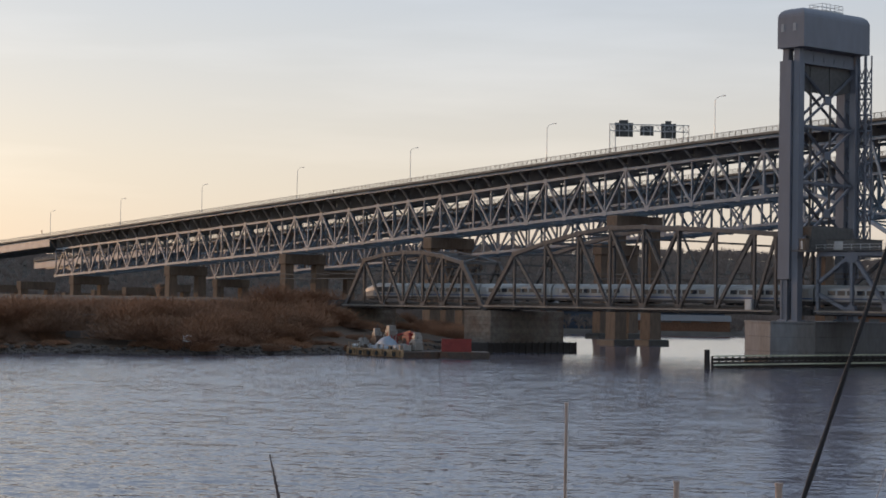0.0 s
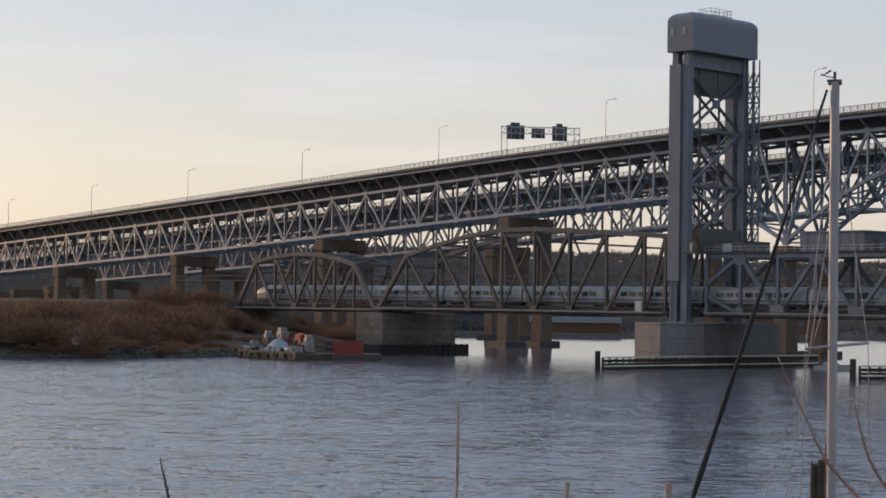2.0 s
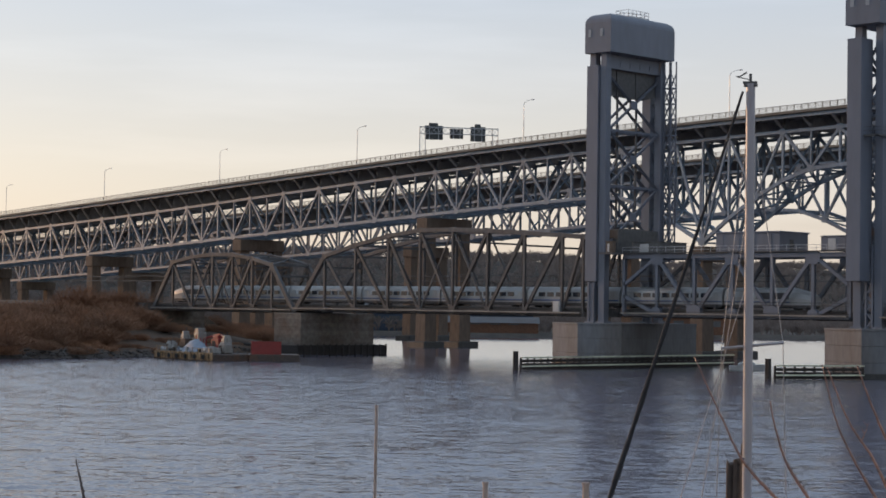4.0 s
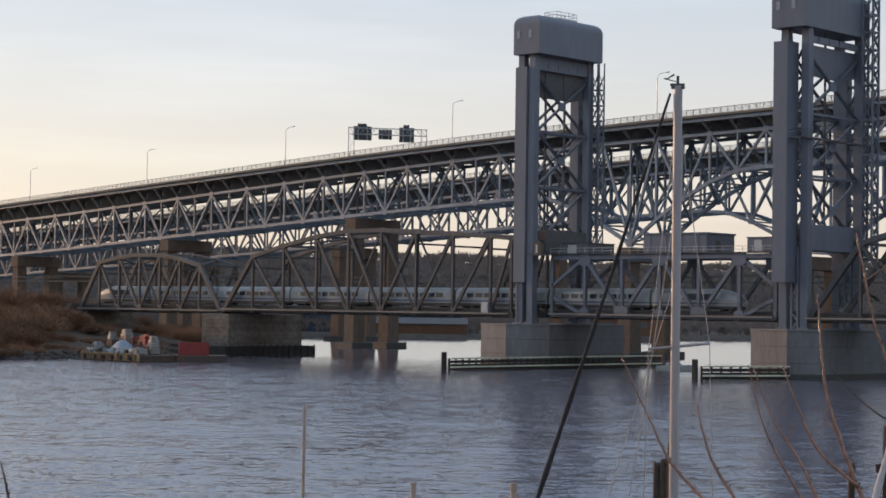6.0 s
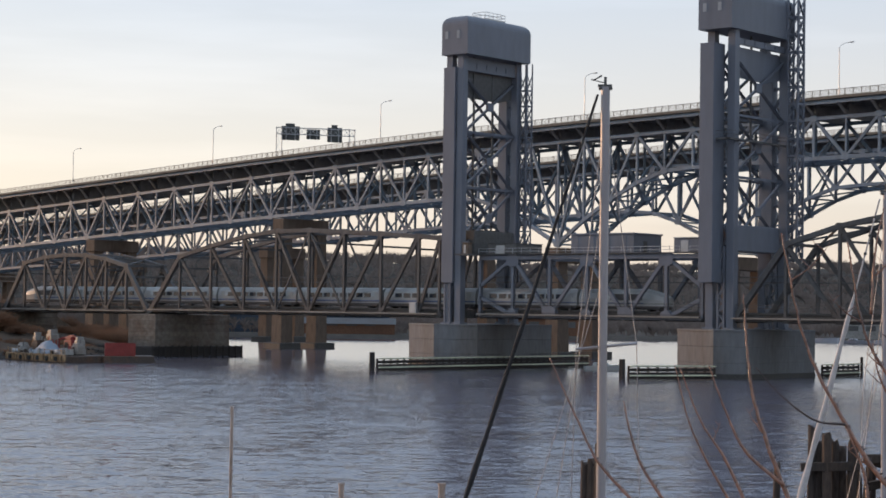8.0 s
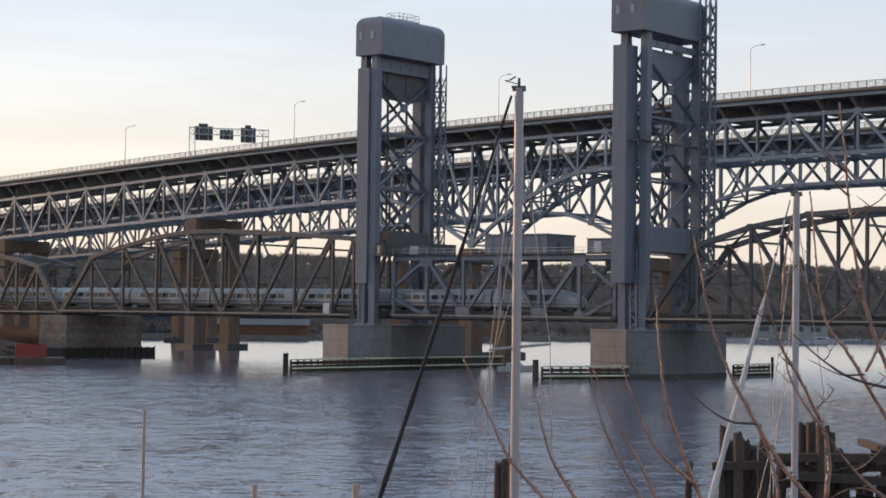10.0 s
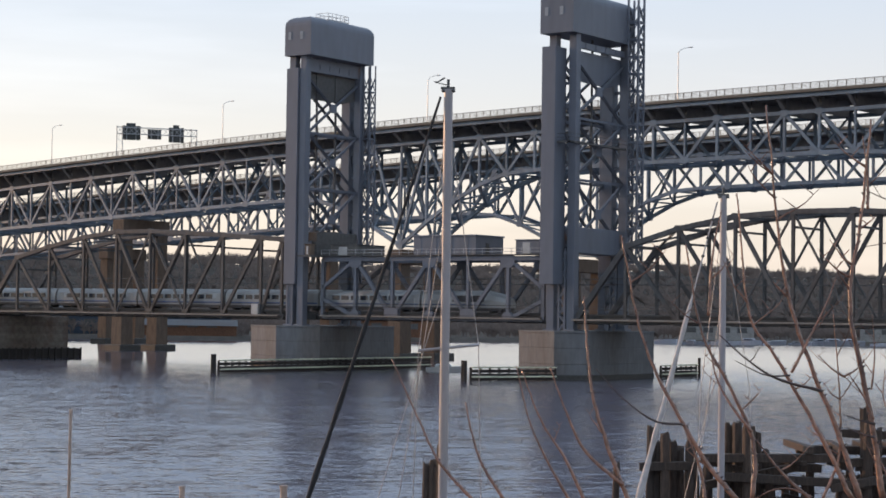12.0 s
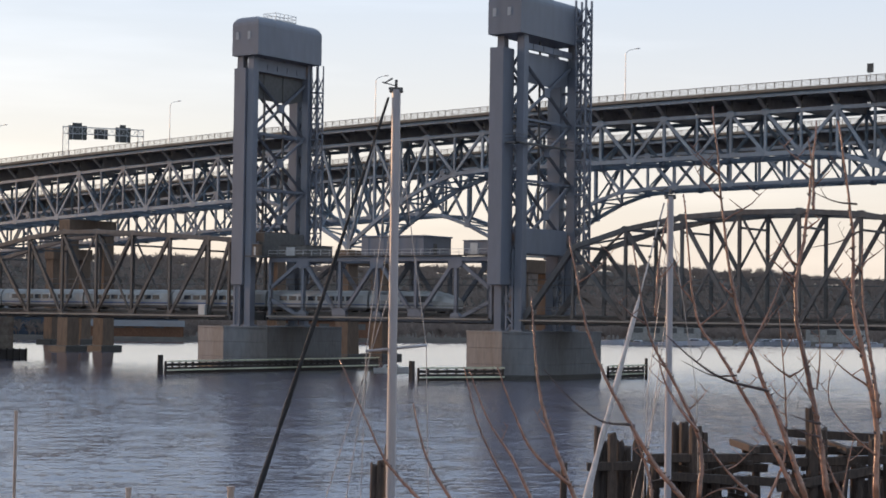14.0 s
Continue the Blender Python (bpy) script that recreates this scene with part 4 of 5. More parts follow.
for i in range(14):
    y, yn = SPAN * i / 14, SPAN * (i + 1) / 14
    for x, up in ((0.5, i % 2), (-0.5, 1 - i % 2)):
        member("truss_web", (x, y, 4.7 if up else 6.4), (x, yn, 6.4 if up else 4.7), 0.09, 0.09, galvanised, gantry)
for f0, f1, z0, z1, tab in ((0.07, 0.30, 3.2, 6.9, True), (0.39, 0.56, 3.6, 6.2, False), (0.655, 0.845, 3.0, 6.9, True)):
    y0, y1 = SPAN * f0, SPAN * f1
    sign = part("sign_panel", boxes(((-1.0, y0, z0), (-0.75, y1, z1)), bevel=0.03), sign_back, gantry, "dark back of a road sign panel")
    for f in (0.25, 0.75):
        yy = y0 + (y1 - y0) * f
        part("sign_bracket", boxes(((-0.74, yy - 0.08, z0), (-0.5, yy + 0.08, z1))), galvanised, sign)
    if tab:
        part("exit_tab", boxes(((-1.0, y0 + 1.1, z1), (-0.75, y1 - 1.3, z1 + 0.7)), bevel=0.02), sign_back, sign)
for us_ in (-474.0,):
    tiny = thing("road_sign", ROAD @ place(us_, 0.1, road_z(us_)), "small dark road sign on a post at the parapet", "road sign", "road signs")
    part("post", boxes(((-0.06, -0.06, -1), (0.06, 0.06, 1.4))), galvanised, tiny)
    part("panel", boxes(((-0.6, -0.1, 0.4), (0.6, 0.0, 1.6)), bevel=0.03), sign_back, tiny)
small = thing("road_sign", ROAD @ place(120.2, 0.1, road_z(120.2) - 0.9), "small dark road sign on a post at the parapet", "road sign")
part("post", boxes(((-0.06, -0.06, -1), (0.06, 0.06, 2.6))), galvanised, small)
part("panel", boxes(((-0.65, -0.1, 1.3), (0.65, 0.0, 3.0)), bevel=0.03), sign_back, small)

# ---- work barge moored at the left shore ----
barge_paint = surface("ochre_barge_steel", (0.34, 0.22, 0.12), 0.22, spots=0.3, size=0.5, dirt=(0.12, 0.06, 0.03), dirt_size=0.5, dirt_amount=0.8)
white_paint = surface("white_boat_paint", (0.72, 0.72, 0.70), 0.3, spots=0.06, size=0.8, dirt=(0.5, 0.48, 0.44), dirt_amount=0.4)
tarp_blue = surface("pale_blue_tarpaulin", (0.2, 0.24, 0.29), 0.45, spots=0.15, size=0.5, bump=0.6)
red_paint = surface("red_container_paint", (0.24, 0.028, 0.022), 0.5, spots=0.15, size=0.8, dirt=(0.2, 0.03, 0.025))
rubber = surface("black_rubber", (0.02, 0.02, 0.02), 0.8)
grey_box = surface("grey_machine_paint", (0.3, 0.29, 0.27), 0.5, dirt=(0.15, 0.13, 0.11))
def small_boat(m, s, label, cabin=True, mat=None):
    mat = mat or white_paint
    boat = thing("motorboat", m, label, "boat", "moored boats")
    bm = bmesh.new()
    secs = []
    for i in range(7):
        f = i / 6
        w = s * 0.16 * math.sin(math.pi * (0.2 + 0.8 * (1 - f))) if f > 0.15 else s * 0.15
        w = max(w, 0.02 * s)
        x = s * (f - 0.5)
        h = 0.12 * s * (1 + 0.35 * f)
        secs.append([bm.verts.new(c) for c in ((x, -w, h), (x, -w * 0.75, -0.02 * s), (x, w * 0.75, -0.02 * s), (x, w, h))])
    for a, b in zip(secs, secs[1:]):
        for i in range(4):
            bm.faces.new((a[i], b[i], b[i - 3], a[i - 3]))
    bm.faces.new(secs[0]), bm.faces.new(secs[-1][::-1])
    bmesh.ops.recalc_face_normals(bm, faces=bm.faces)
    part("hull", bm, mat, boat)
    if cabin:
        part("cabin", boxes(((-0.26 * s, -0.1 * s, 0.1 * s), (0.2 * s, 0.1 * s, 0.22 * s)), bevel=0.045 * s), mat, boat)
        part("window", boxes(((-0.18 * s, -0.105 * s, 0.15 * s), (0.12 * s, -0.098 * s, 0.19 * s))), train_glass, boat)
    return boat


BERTH = place(-71.5, 351.5, 0, 12.0)
BARGE = place(-76.3, 368.5, 0, -50.0)
barge = thing("work_barge", BARGE, "rusty steel work barge with tan timber fenders", "barge")
barge_dark = surface("rusty_dark_barge_steel", (0.06, 0.042, 0.032), 0.6, spots=0.35, size=0.4, dirt=(0.12, 0.05, 0.02), dirt_size=0.6, dirt_amount=0.7)
dull_white = surface("grimy_white_machine_paint", (0.24, 0.225, 0.205), 0.4, spots=0.15, size=0.5, dirt=(0.2, 0.17, 0.14), dirt_size=0.5, dirt_amount=0.8, vary=0.2)
part("hull", boxes(((0, 0, -0.6), (22.0, 9, 1.3)), bevel=0.15), barge_dark, barge)
part("deck_coaming", boxes(((0.0, -0.06, 1.25), (22.0, 0.3, 1.55)), bevel=0.03), barge_paint, barge)
part("rubbing_strake", boxes(((0.0, -0.16, 0.1), (22.0, 0.02, 0.38)), bevel=0.04), barge_paint, barge)
rc = random.Random(77)
x = 0.2
while x < 21.7:
    wd = rc.uniform(0.3, 0.95)
    part("fender_timber", boxes(((x, -0.28, 0.2 + rc.uniform(-.1, .15)), (x + wd, -0.02, 1.3 + rc.uniform(-0.1, 0.35))), bevel=0.05), barge_paint, barge)
    x += wd + rc.uniform(0.25, 0.75)
for x in (2.1, 6.2, 9.4, 12.6, 16.0, 19.4):
    bm = bmesh.new()
    tube(bm, (x, -0.5, 0.7), (x, -0.28, 0.7), 0.46, sides=14)
    tube(bm, (x, -0.53, 0.7), (x, -0.5, 0.7), 0.4, 0.2, sides=14)
    part("tyre", bm, rubber, barge)
for x in (0.3, 1.6, 3.4, 4.3, 14.2, 16.6, 19.2, 21.7):
    member("rail_post", (x, 0.2, 1.3), (x + rc.uniform(-.1, .1), 0.2, 2.3 + rc.uniform(0, .4)), 0.09, 0.09, barge_paint, barge)
member("hand_rail", (0.3, 0.2, 2.3), (4.3, 0.2, 2.35), 0.08, 0.08, barge_paint, barge)
member("hand_rail", (14.2, 0.2, 2.3), (21.7, 0.2, 2.25), 0.08, 0.08, barge_paint, barge)


def deck_box(x, y, w, d, h, mat, label, name="machine_box", turn=0.0):
    t = thing(name, BARGE @ place(1.4 * x, y, 1.3, turn), label, "machinery", "barge machinery")
    part("body", boxes(((0, 0, 0.12), (w, d, h * 0.82)), ((w * 0.1, d * 0.1, h * 0.8), (w * 0.8, d * 0.9, h)), bevel=0.1), mat, t)
    part("skid", boxes(((0.1, 0.1, 0), (w - 0.1, 0.3, 0.12)), ((0.1, d - 0.3, 0), (w - 0.1, d - 0.1, 0.12))), dark_steel, t)
    part("side_panel", boxes(((w * 0.12, -0.04, h * 0.2), (w * 0.55, 0.02, h * 0.7)), bevel=0.02), barge_dark, t)
    bm = bmesh.new()
    tube(bm, (w * 0.75, d * 0.5, h), (w * 0.75, d * 0.5, h + 0.7), 0.09, sides=8)
    part("exhaust", bm, dark_steel, t)
    return t


deck_box(0.9, 1.6, 1.5, 1.8, 2.1, grey_box, "grey diesel generator box on the barge deck", turn=8)
deck_box(1.3, 4.6, 1.3, 1.5, 4.0, dull_white, "tall grimy white locker on the barge deck", turn=-6)
deck_box(3.3, 2.6, 2.2, 2.2, 2.6, barge_dark, "rusty dark winch housing on the barge deck", turn=5)
deck_box(3.9, 5.4, 2.1, 1.8, 4.6, dull_white, "grimy white equipment cabin on the barge deck", turn=-4)
deck_box(2.5, 0.7, 0.9, 1.1, 1.5, grey_box, "grey pump box on the barge deck", turn=14)
deck_box(12.6, 3.8, 1.9, 1.9, 2.2, dull_white, "grimy white equipment box on the barge deck", turn=10)
deck_box(11.2, 5.6, 1.6, 1.6, 3.4, dull_white, "grimy white compressor on the barge deck", turn=-12)
deck_box(8.4, 5.6, 2.6, 2.0, 3.3, red_paint, "dark red machine box on the barge deck", turn=3)
deck_box(13.9, 1.0, 1.1, 1.3, 1.3, grey_box, "grey battery box on the barge deck", turn=-9)
for x, y, rr, ln, ang in ((0.7, 0.9, 0.5, 1.3, 20), (5.2, 0.9, 0.42, 1.2, 70), (12.0, 1.2, 0.55, 1.6, 5), (13.0, 2.4, 0.45, 1.3, 40)):
    bm = bmesh.new()
    tube(bm, (0, 0, rr), (ln, 0, rr), rr, sides=16)
    tube(bm, (-0.12, 0, rr), (0, 0, rr), rr * 0.6, rr, sides=16)
    tube(bm, (ln, 0, rr), (ln + 0.12, 0, rr), rr, rr * 0.6, sides=16)
    solo("fuel_drum", bm, galvanised, BARGE @ place(1.4 * x, y, 1.3, ang), "dull metal fuel drum lying on the barge deck", "drum", "barge drums", smooth=True)
cover = bmesh.new()
nx_, ny_ = 14, 8
rows_ = []
for i in range(nx_ + 1):
    rows_.append([cover.verts.new((i * 0.42, j * 0.42, max(0.02, 2.5 * math.sin(math.pi * (0.08 + 0.84 * i / nx_)) ** 0.7 * math.sin(math.pi * j / ny_) ** 0.5 + 0.55 * noise.noise(Vector((i * .7, j * .8, 3)))))) for j in range(ny_ + 1)])
for i in range(nx_):
    for j in range(ny_):
        cover.faces.new((rows_[i][j], rows_[i + 1][j], rows_[i + 1][j + 1], rows_[i][j + 1]))
solo("tarpaulin", cover, tarp_blue, BARGE @ place(1.4 * 6.0, 0.9, 1.3), "pale blue tarpaulin over stacked gear on the barge", "tarpaulin", smooth=True)
for i in range(6):
    x = 6.3 + i * 0.9 + 0.3 * math.sin(i * 5)
    bm = bmesh.new()
    tube(bm, (x, 4.6 + 0.2 * (i % 2), 0), (x + 0.9 * math.cos(i * 2.3), 4.7, 2.2 + 0.6 * (i % 3)), 0.1, sides=8)
    solo("pipe", bm, dull_white if i % 2 else red_paint, BARGE @ place(1.4 * 0, 0, 1.3), "leaning painted pipe stacked on the barge", "pipe", "barge pipes")
rc = random.Random(31)
for i in range(22):
    w_, h_ = rc.uniform(0.4, 1.1), rc.uniform(0.4, 1.3)
    t = thing("crate", BARGE @ place(1.4 * rc.uniform(0.6, 13.8), rc.choice((0.6, 0.7, 2.8, 6.4)), 1.3, rc.uniform(-15, 15)), "small painted gear crate on the barge deck", "crate", "barge crates")
    part("body", boxes(((0, 0, 0), (w_, w_ * 0.8, h_)), bevel=0.05), rc.choice((grey_box, dull_white, tarp_blue, barge_dark, barge_dark, old_timber)), t)
    part("lid", boxes(((-0.04, -0.04, h_), (w_ + 0.04, w_ * 0.8 + 0.04, h_ + 0.08)), bevel=0.02), grey_box, t)
skiff = small_boat(BARGE @ place(1.4 * 10.2, 2.2, 1.35, 8), 4.6, "pale blue skiff stowed on the barge deck", True, tarp_blue)
crane = thing("deck_crane", BARGE @ place(1.4 * 5.4, 6.6, 1.3), "folded red deck crane on the barge", "crane")
part("pedestal", boxes(((-0.4, -0.4, 0), (0.4, 0.4, 2.6)), bevel=0.06), red_paint, crane)
member("boom", (0, 0, 2.6), (5.8, 0.2, 3.6), 0.4, 0.4, red_paint, crane)
member("jib", (5.8, 0.2, 3.6), (8.6, 0.2, 2.2), 0.28, 0.28, red_paint, crane)
for x in (0.2, 1.0, 11.8):
    member("lamp_mast", (x, 8.6, 1.3), (x, 8.6, 4.4), 0.09, 0.09, dull_white, barge)
scow = thing("container_scow", BERTH @ place(16.2, 1.2, 0), "low dark scow moored beside the barge", "barge")
part("hull", boxes(((0, 0, -0.6), (9.5, 7, 1.3)), bevel=0.12), barge_dark, scow)
cont = thing("container", BERTH @ place(16.6, 1.6, 1.3), "red corrugated steel shipping container on a scow", "container")
part("body", boxes(((0, 0, 0), (5.6, 2.3, 2.4)), bevel=0.04), red_paint, cont)
for i in range(18):
    part("rib", boxes(((0.2 + i * 0.3, -0.05, 0.15), (0.34 + i * 0.3, 0.01, 2.25))), red_paint, cont)
part("top_rail", boxes(((-0.02, -0.06, 2.3), (5.62, 0.04, 2.44))), red_paint, cont)

# ---- small boat moored behind the fender ----
small_boat(place(36.3, 352, 0, 8), 6.6, "small white motorboat moored beside the fender")

# ---- marina and sheds on the far bank ----
rb = random.Random(21)
dull_boat = surface("weathered_boat_hull", (0.32, 0.33, 0.36), 0.5, spots=0.15, vary=0.4)
for i in range(16):
    deg = 10.6 + 0.62 * i + rb.uniform(-0.2, 0.2)
    a, d = radians(deg), far_shore(deg) - rb.uniform(6, 20)
    small_boat(place(math.sin(a) * d, math.cos(a) * d, 0, rb.uniform(-40, 40)), rb.uniform(6, 13), "pale motorboat moored off the far bank", rb.random() < 0.5, dull_boat)


def shed(az, d, w, h, mat, label):
    a = radians(az)
    x, y = math.sin(a) * d, math.cos(a) * d
    s = thing("shed", place(x, y, 4.6, -az), label, "shed", "far bank sheds")
    part("wall", boxes(((-w / 2, 0, -5), (w / 2, 12, h))), mat, s)
    bm = bmesh.new()
    v = [bm.verts.new(c) for c in ((-w / 2 - .5, -.5, h), (w / 2 + .5, -.5, h), (w / 2 + .5, 6, h + 2.2), (-w / 2 - .5, 6, h + 2.2), (w / 2 + .5, 12.5, h), (-w / 2 - .5, 12.5, h))]
    bm.faces.new(v[:4]), bm.faces.new((v[3], v[2], v[4], v[5])), bm.faces.new((v[0], v[3], v[5])), bm.faces.new((v[1], v[4], v[2])), bm.faces.new((v[0], v[5], v[4], v[1]))
    bmesh.ops.recalc_face_normals(bm, faces=bm.faces)
    part("roof", bm, old_steel, s)
    for i in range(int(w / 7)):
        part("door", boxes(((-w / 2 + 2 + 7 * i, -0.15, 0), (-w / 2 + 6 + 7 * i, 0, h * 0.7))), dark_steel, s)
    return s


blue_shed = surface("faded_blue_cladding", (0.055, 0.075, 0.11), 0.6)
rust_shed = surface("rusty_orange_cladding", (0.16, 0.075, 0.04), 0.8, spots=0.25)
for az, d, w, h, mat, label in ((-4.3, 724, 30, 3.6, blue_shed, "faded blue metal shed on the far bank"), (-1.5, 724, 26, 3.4, blue_shed, "faded blue metal shed on the far bank"),
                                (-5.6, 722, 8, 5, rust_shed, "rusty orange stack on the far bank"), (-1.7, 704, 34, 0.6, rust_shed, "low rust-brown bulkhead on the far bank"),
                                (4.0, 742, 40, 3.2, rust_shed, "low brown shed on the far bank"), (14.0, 808, 30, 3, grey_box, "grey boathouse on the far bank"),
                                (19.0, 842, 26, 3, grey_box, "grey boathouse on the far bank")):
    shed(az, d, w, h, mat, label)

# ---- railway embankment and left bank ----
bm = bmesh.new()
prof = [(-22, 0), (-14, 3.0), (-3.0, 9.3), (18.5, 9.3), (30, 3.0), (38, 0)]
rows_ = []
for i in range(61):
    u = -146 - i * 5
    rows_.append([bm.verts.new((u, y + 0.8 * noise.noise(Vector((u * .1, k, 0))), max(0, z + 0.5 * noise.noise(Vector((u * .15, k * 3, 4)))))) for k, (y, z) in enumerate(prof)])
for a, b in zip(rows_, rows_[1:]):
    for i in range(len(prof) - 1):
        bm.faces.new((a[i], a[i + 1], b[i + 1], b[i]))
bm.faces.new(rows_[0]), bm.faces.new(rows_[-1][::-1])
bmesh.ops.recalc_face_normals(bm, faces=bm.faces)
solo("embankment", bm, shore_soil, RAIL, "brown railway embankment with winter scrub", "embankment", kind="structure", smooth=True)
bed = thing("track_bed", RAIL @ place(-143, 0, 0), "dark ballasted railway track bed on the embankment", "track")
bm = bmesh.new()
ring = [(-0.5, 8.4), (16.5, 8.4), (15.0, 10.72), (1.6, 10.72)]
f = [bm.verts.new((0, y, z)) for y, z in ring]
b = [bm.verts.new((-220, y, z)) for y, z in ring]
bm.faces.new(f), bm.faces.new(b[::-1])
for i in range(4):
    bm.faces.new((f[i], b[i], b[i - 3], f[i - 3]))
bmesh.ops.recalc_face_normals(bm, faces=bm.faces)
part("ballast", bm, ballast, bed)
for y in (4.35, 5.8, 9.2, 10.65):
    part("rail", boxes(((-220, y - 0.06, 10.7), (0, y + 0.06, 10.95))), dark_steel, bed)
wing = thing("wing_wall", RAIL @ place(-150, -3.4, 0), "pale sloping concrete wing wall of the abutment", "retaining wall")
bm = bmesh.new()
ring = [(-9, 0), (4.5, 0), (4.5, 9.2), (1.5, 9.2), (-9, 3.2)]
f = [bm.verts.new((x, 0, z)) for x, z in ring]
b = [bm.verts.new((x, 0.8, z)) for x, z in ring]
bm.faces.new(f), bm.faces.new(b[::-1])
for i in range(5):
    bm.faces.new((f[i], b[i], b[i - 4], f[i - 4]))
bmesh.ops.recalc_face_normals(bm, faces=bm.faces)
part("wall", bm, concrete, wing)

shrub_bark = surface("reddish_bare_shrub_twigs", (0.24, 0.12, 0.065), 0.95, spots=0.3, size=0.6, dirt=(0.19, 0.12, 0.08), dirt_size=0.06, dirt_amount=0.8, bump=0, vary=0.35)


def shrub_mesh(seed, h, n):
    """A dense domed clump of bare twigs: fine bent shoots that point every way out of a few stools."""
    r = random.Random(seed)
    vs, fs = [], []
    stools = [(r.gauss(0, h * 0.3), r.gauss(0, h * 0.3), r.uniform(0.65, 1.0)) for _ in range(6)]
    for i in range(n):
        sx, sy, tall = r.choice(stools)
        a, lift = r.uniform(0, 6.283), r.uniform(0.1, 1.0)
        out = Vector((math.cos(a) * math.sqrt(1 - lift * lift), math.sin(a) * math.sqrt(1 - lift * lift), lift))
        p = Vector((sx, sy, 0)) + out * h * 0.5 * r.uniform(0.05, 0.75) * tall
        d = (out + Vector((r.uniform(-.6, .6), r.uniform(-.6, .6), r.uniform(-.1, .7)))).normalized()
        length = h * r.uniform(0.05, 0.17) * tall
        w = h * r.uniform(0.0012, 0.0034)
        side = d.cross(Vector((r.uniform(-1, 1), r.uniform(-1, 1), r.uniform(-1, 1)))).normalized() * w
        q = p + d * length
        mid = p + d * length * 0.5 + Vector((r.uniform(-1, 1), r.uniform(-1, 1), 0)) * length * 0.15
        o = len(vs)
        vs += [(c * K) for c in (p - side, p + side, mid + side * 0.8, q, mid - side * 0.8)]
        fs += [(o, o + 1, o + 2, o + 4), (o + 4, o + 2, o + 3)]
    me = bpy.data.meshes.new("shrub")
    me.from_pydata(vs, [], fs)
    me.materials.append(shrub_bark)
    return me


kinds = [shrub_mesh(s, 6.5, 8500) for s in range(5)]
rs = random.Random(8)
count = 0
while count < 190:
    x, y = rs.uniform(-235, -66), rs.uniform(318, 470)
    d = inside(x, y)
    u_ = (x - 10.66) * 0.749 - (y - 352.8) * 0.6626
    v_ = (x - 10.66) * 0.6626 + (y - 352.8) * 0.749
    if d < 2.5 or v_ > -1.5 or (x < -118 and y < 352 and rs.random() < 0.6):
        continue
    z = max(shore_height(x, y), 9.3 - max(0, -3 - v_) * 0.57 if u_ < -146 else 0)
    ob = new("shrub", rs.choice(kinds))
    s = rs.uniform(0.9, 1.5) + (0.7 if -150 < x < -84 and d > 12 else 0.0)
    if math.degrees(math.atan2(x, y)) > -13.1:     # only low scrub before the abutment
        s *= 0.4
    ob.matrix_world = metres(place(x, y, z - 0.2, rs.uniform(0, 360))) @ Matrix.Diagonal((s * 1.5, s * 1.5, s, 1))
    tagged(ob, "bare reddish-brown shrub on the river bank", "shrub", "bank shrubs")
    count += 1

count = 0
while count < 40:
    x, y = rs.uniform(-112, -64), rs.uniform(344, 385)
    v_ = (x - 10.66) * 0.6626 + (y - 352.8) * 0.749
    d = inside(x, y)
    if d < 1.2 or v_ > -1.5 or d > 16:
        continue
    ob = new("shrub", rs.choice(kinds))
    s = rs.uniform(0.35, 0.85) if math.degrees(math.atan2(x, y)) < -13.1 else rs.uniform(0.15, 0.3)
    ob.matrix_world = metres(place(x, y, shore_height(x, y) - 0.15, rs.uniform(0, 360))) @ Matrix.Diagonal((s * 1.4, s * 1.4, s, 1))
    tagged(ob, "low tangled brown shrub at the water's edge", "shrub", "bank shrubs")
    count += 1


def scrub(n, seed, x_range, y_range, ok, s_range, label):
    """n shrubs strewn over the left bank where ok(distance from the water, distance along and across the railway) holds."""
    r, done = random.Random(seed), 0
    for _ in range(n * 25):
        if done == n:
            break
        x, y = r.uniform(*x_range), r.uniform(*y_range)
        u_ = (x - 10.66) * 0.749 - (y - 352.8) * 0.6626
        v_ = (x - 10.66) * 0.6626 + (y - 352.8) * 0.749
        if not ok(inside(x, y), u_, v_):
            continue
        ob = new("shrub", r.choice(kinds))
        s = r.uniform(*s_range)
        ob.matrix_world = metres(place(x, y, shore_height(x, y) - 0.15, r.uniform(0, 360))) @ Matrix.Diagonal((s * 1.3, s * 1.3, s, 1))
        tagged(ob, label, "shrub", "bank shrubs")
        done += 1


scrub(34, 61, (-215, -95), (305, 372), lambda d, u, v: 0.6 < d < 6 and v < -4, (0.3, 0.6), "low tangled brown shrub at the water's edge")
scrub(26, 62, (-120, -58), (385, 520), lambda d, u, v: d > 2 and v > 19 and u > -190, (0.8, 1.3), "bare reddish-brown shrub behind the railway bridge")
scrub(8, 63, (-100, -66), (345, 400), lambda d, u, v: d > 0.8 and v < -16, (0.3, 0.5), "low tangled brown shrub before the abutment")


def bare_tree(seed, h):
    r = random.Random(seed)
    wood, fine = bmesh.new(), []
    def grow(p, d, length, rad, depth):
        q = p + d * length
        tube(wood, p, q, rad, rad * 0.65, 6 if depth < 2 else 4)
        if depth == 4:
            return
        for _ in range(3 if depth < 3 else 4):
            nd = (d + Vector((r.uniform(-1, 1), r.uniform(-1, 1), r.uniform(-0.2, 0.7))) * 0.62).normalized()
            grow(p + d * length * r.uniform(0.6, 1.0), nd, length * r.uniform(0.55, 0.8), rad * 0.55, depth + 1)
    grow(Vector((0, 0, 0)), Vector((0, 0, 1)), h * 0.33, h * 0.018, 0)
    return mesh_of("bare_tree", wood, shrub_bark)


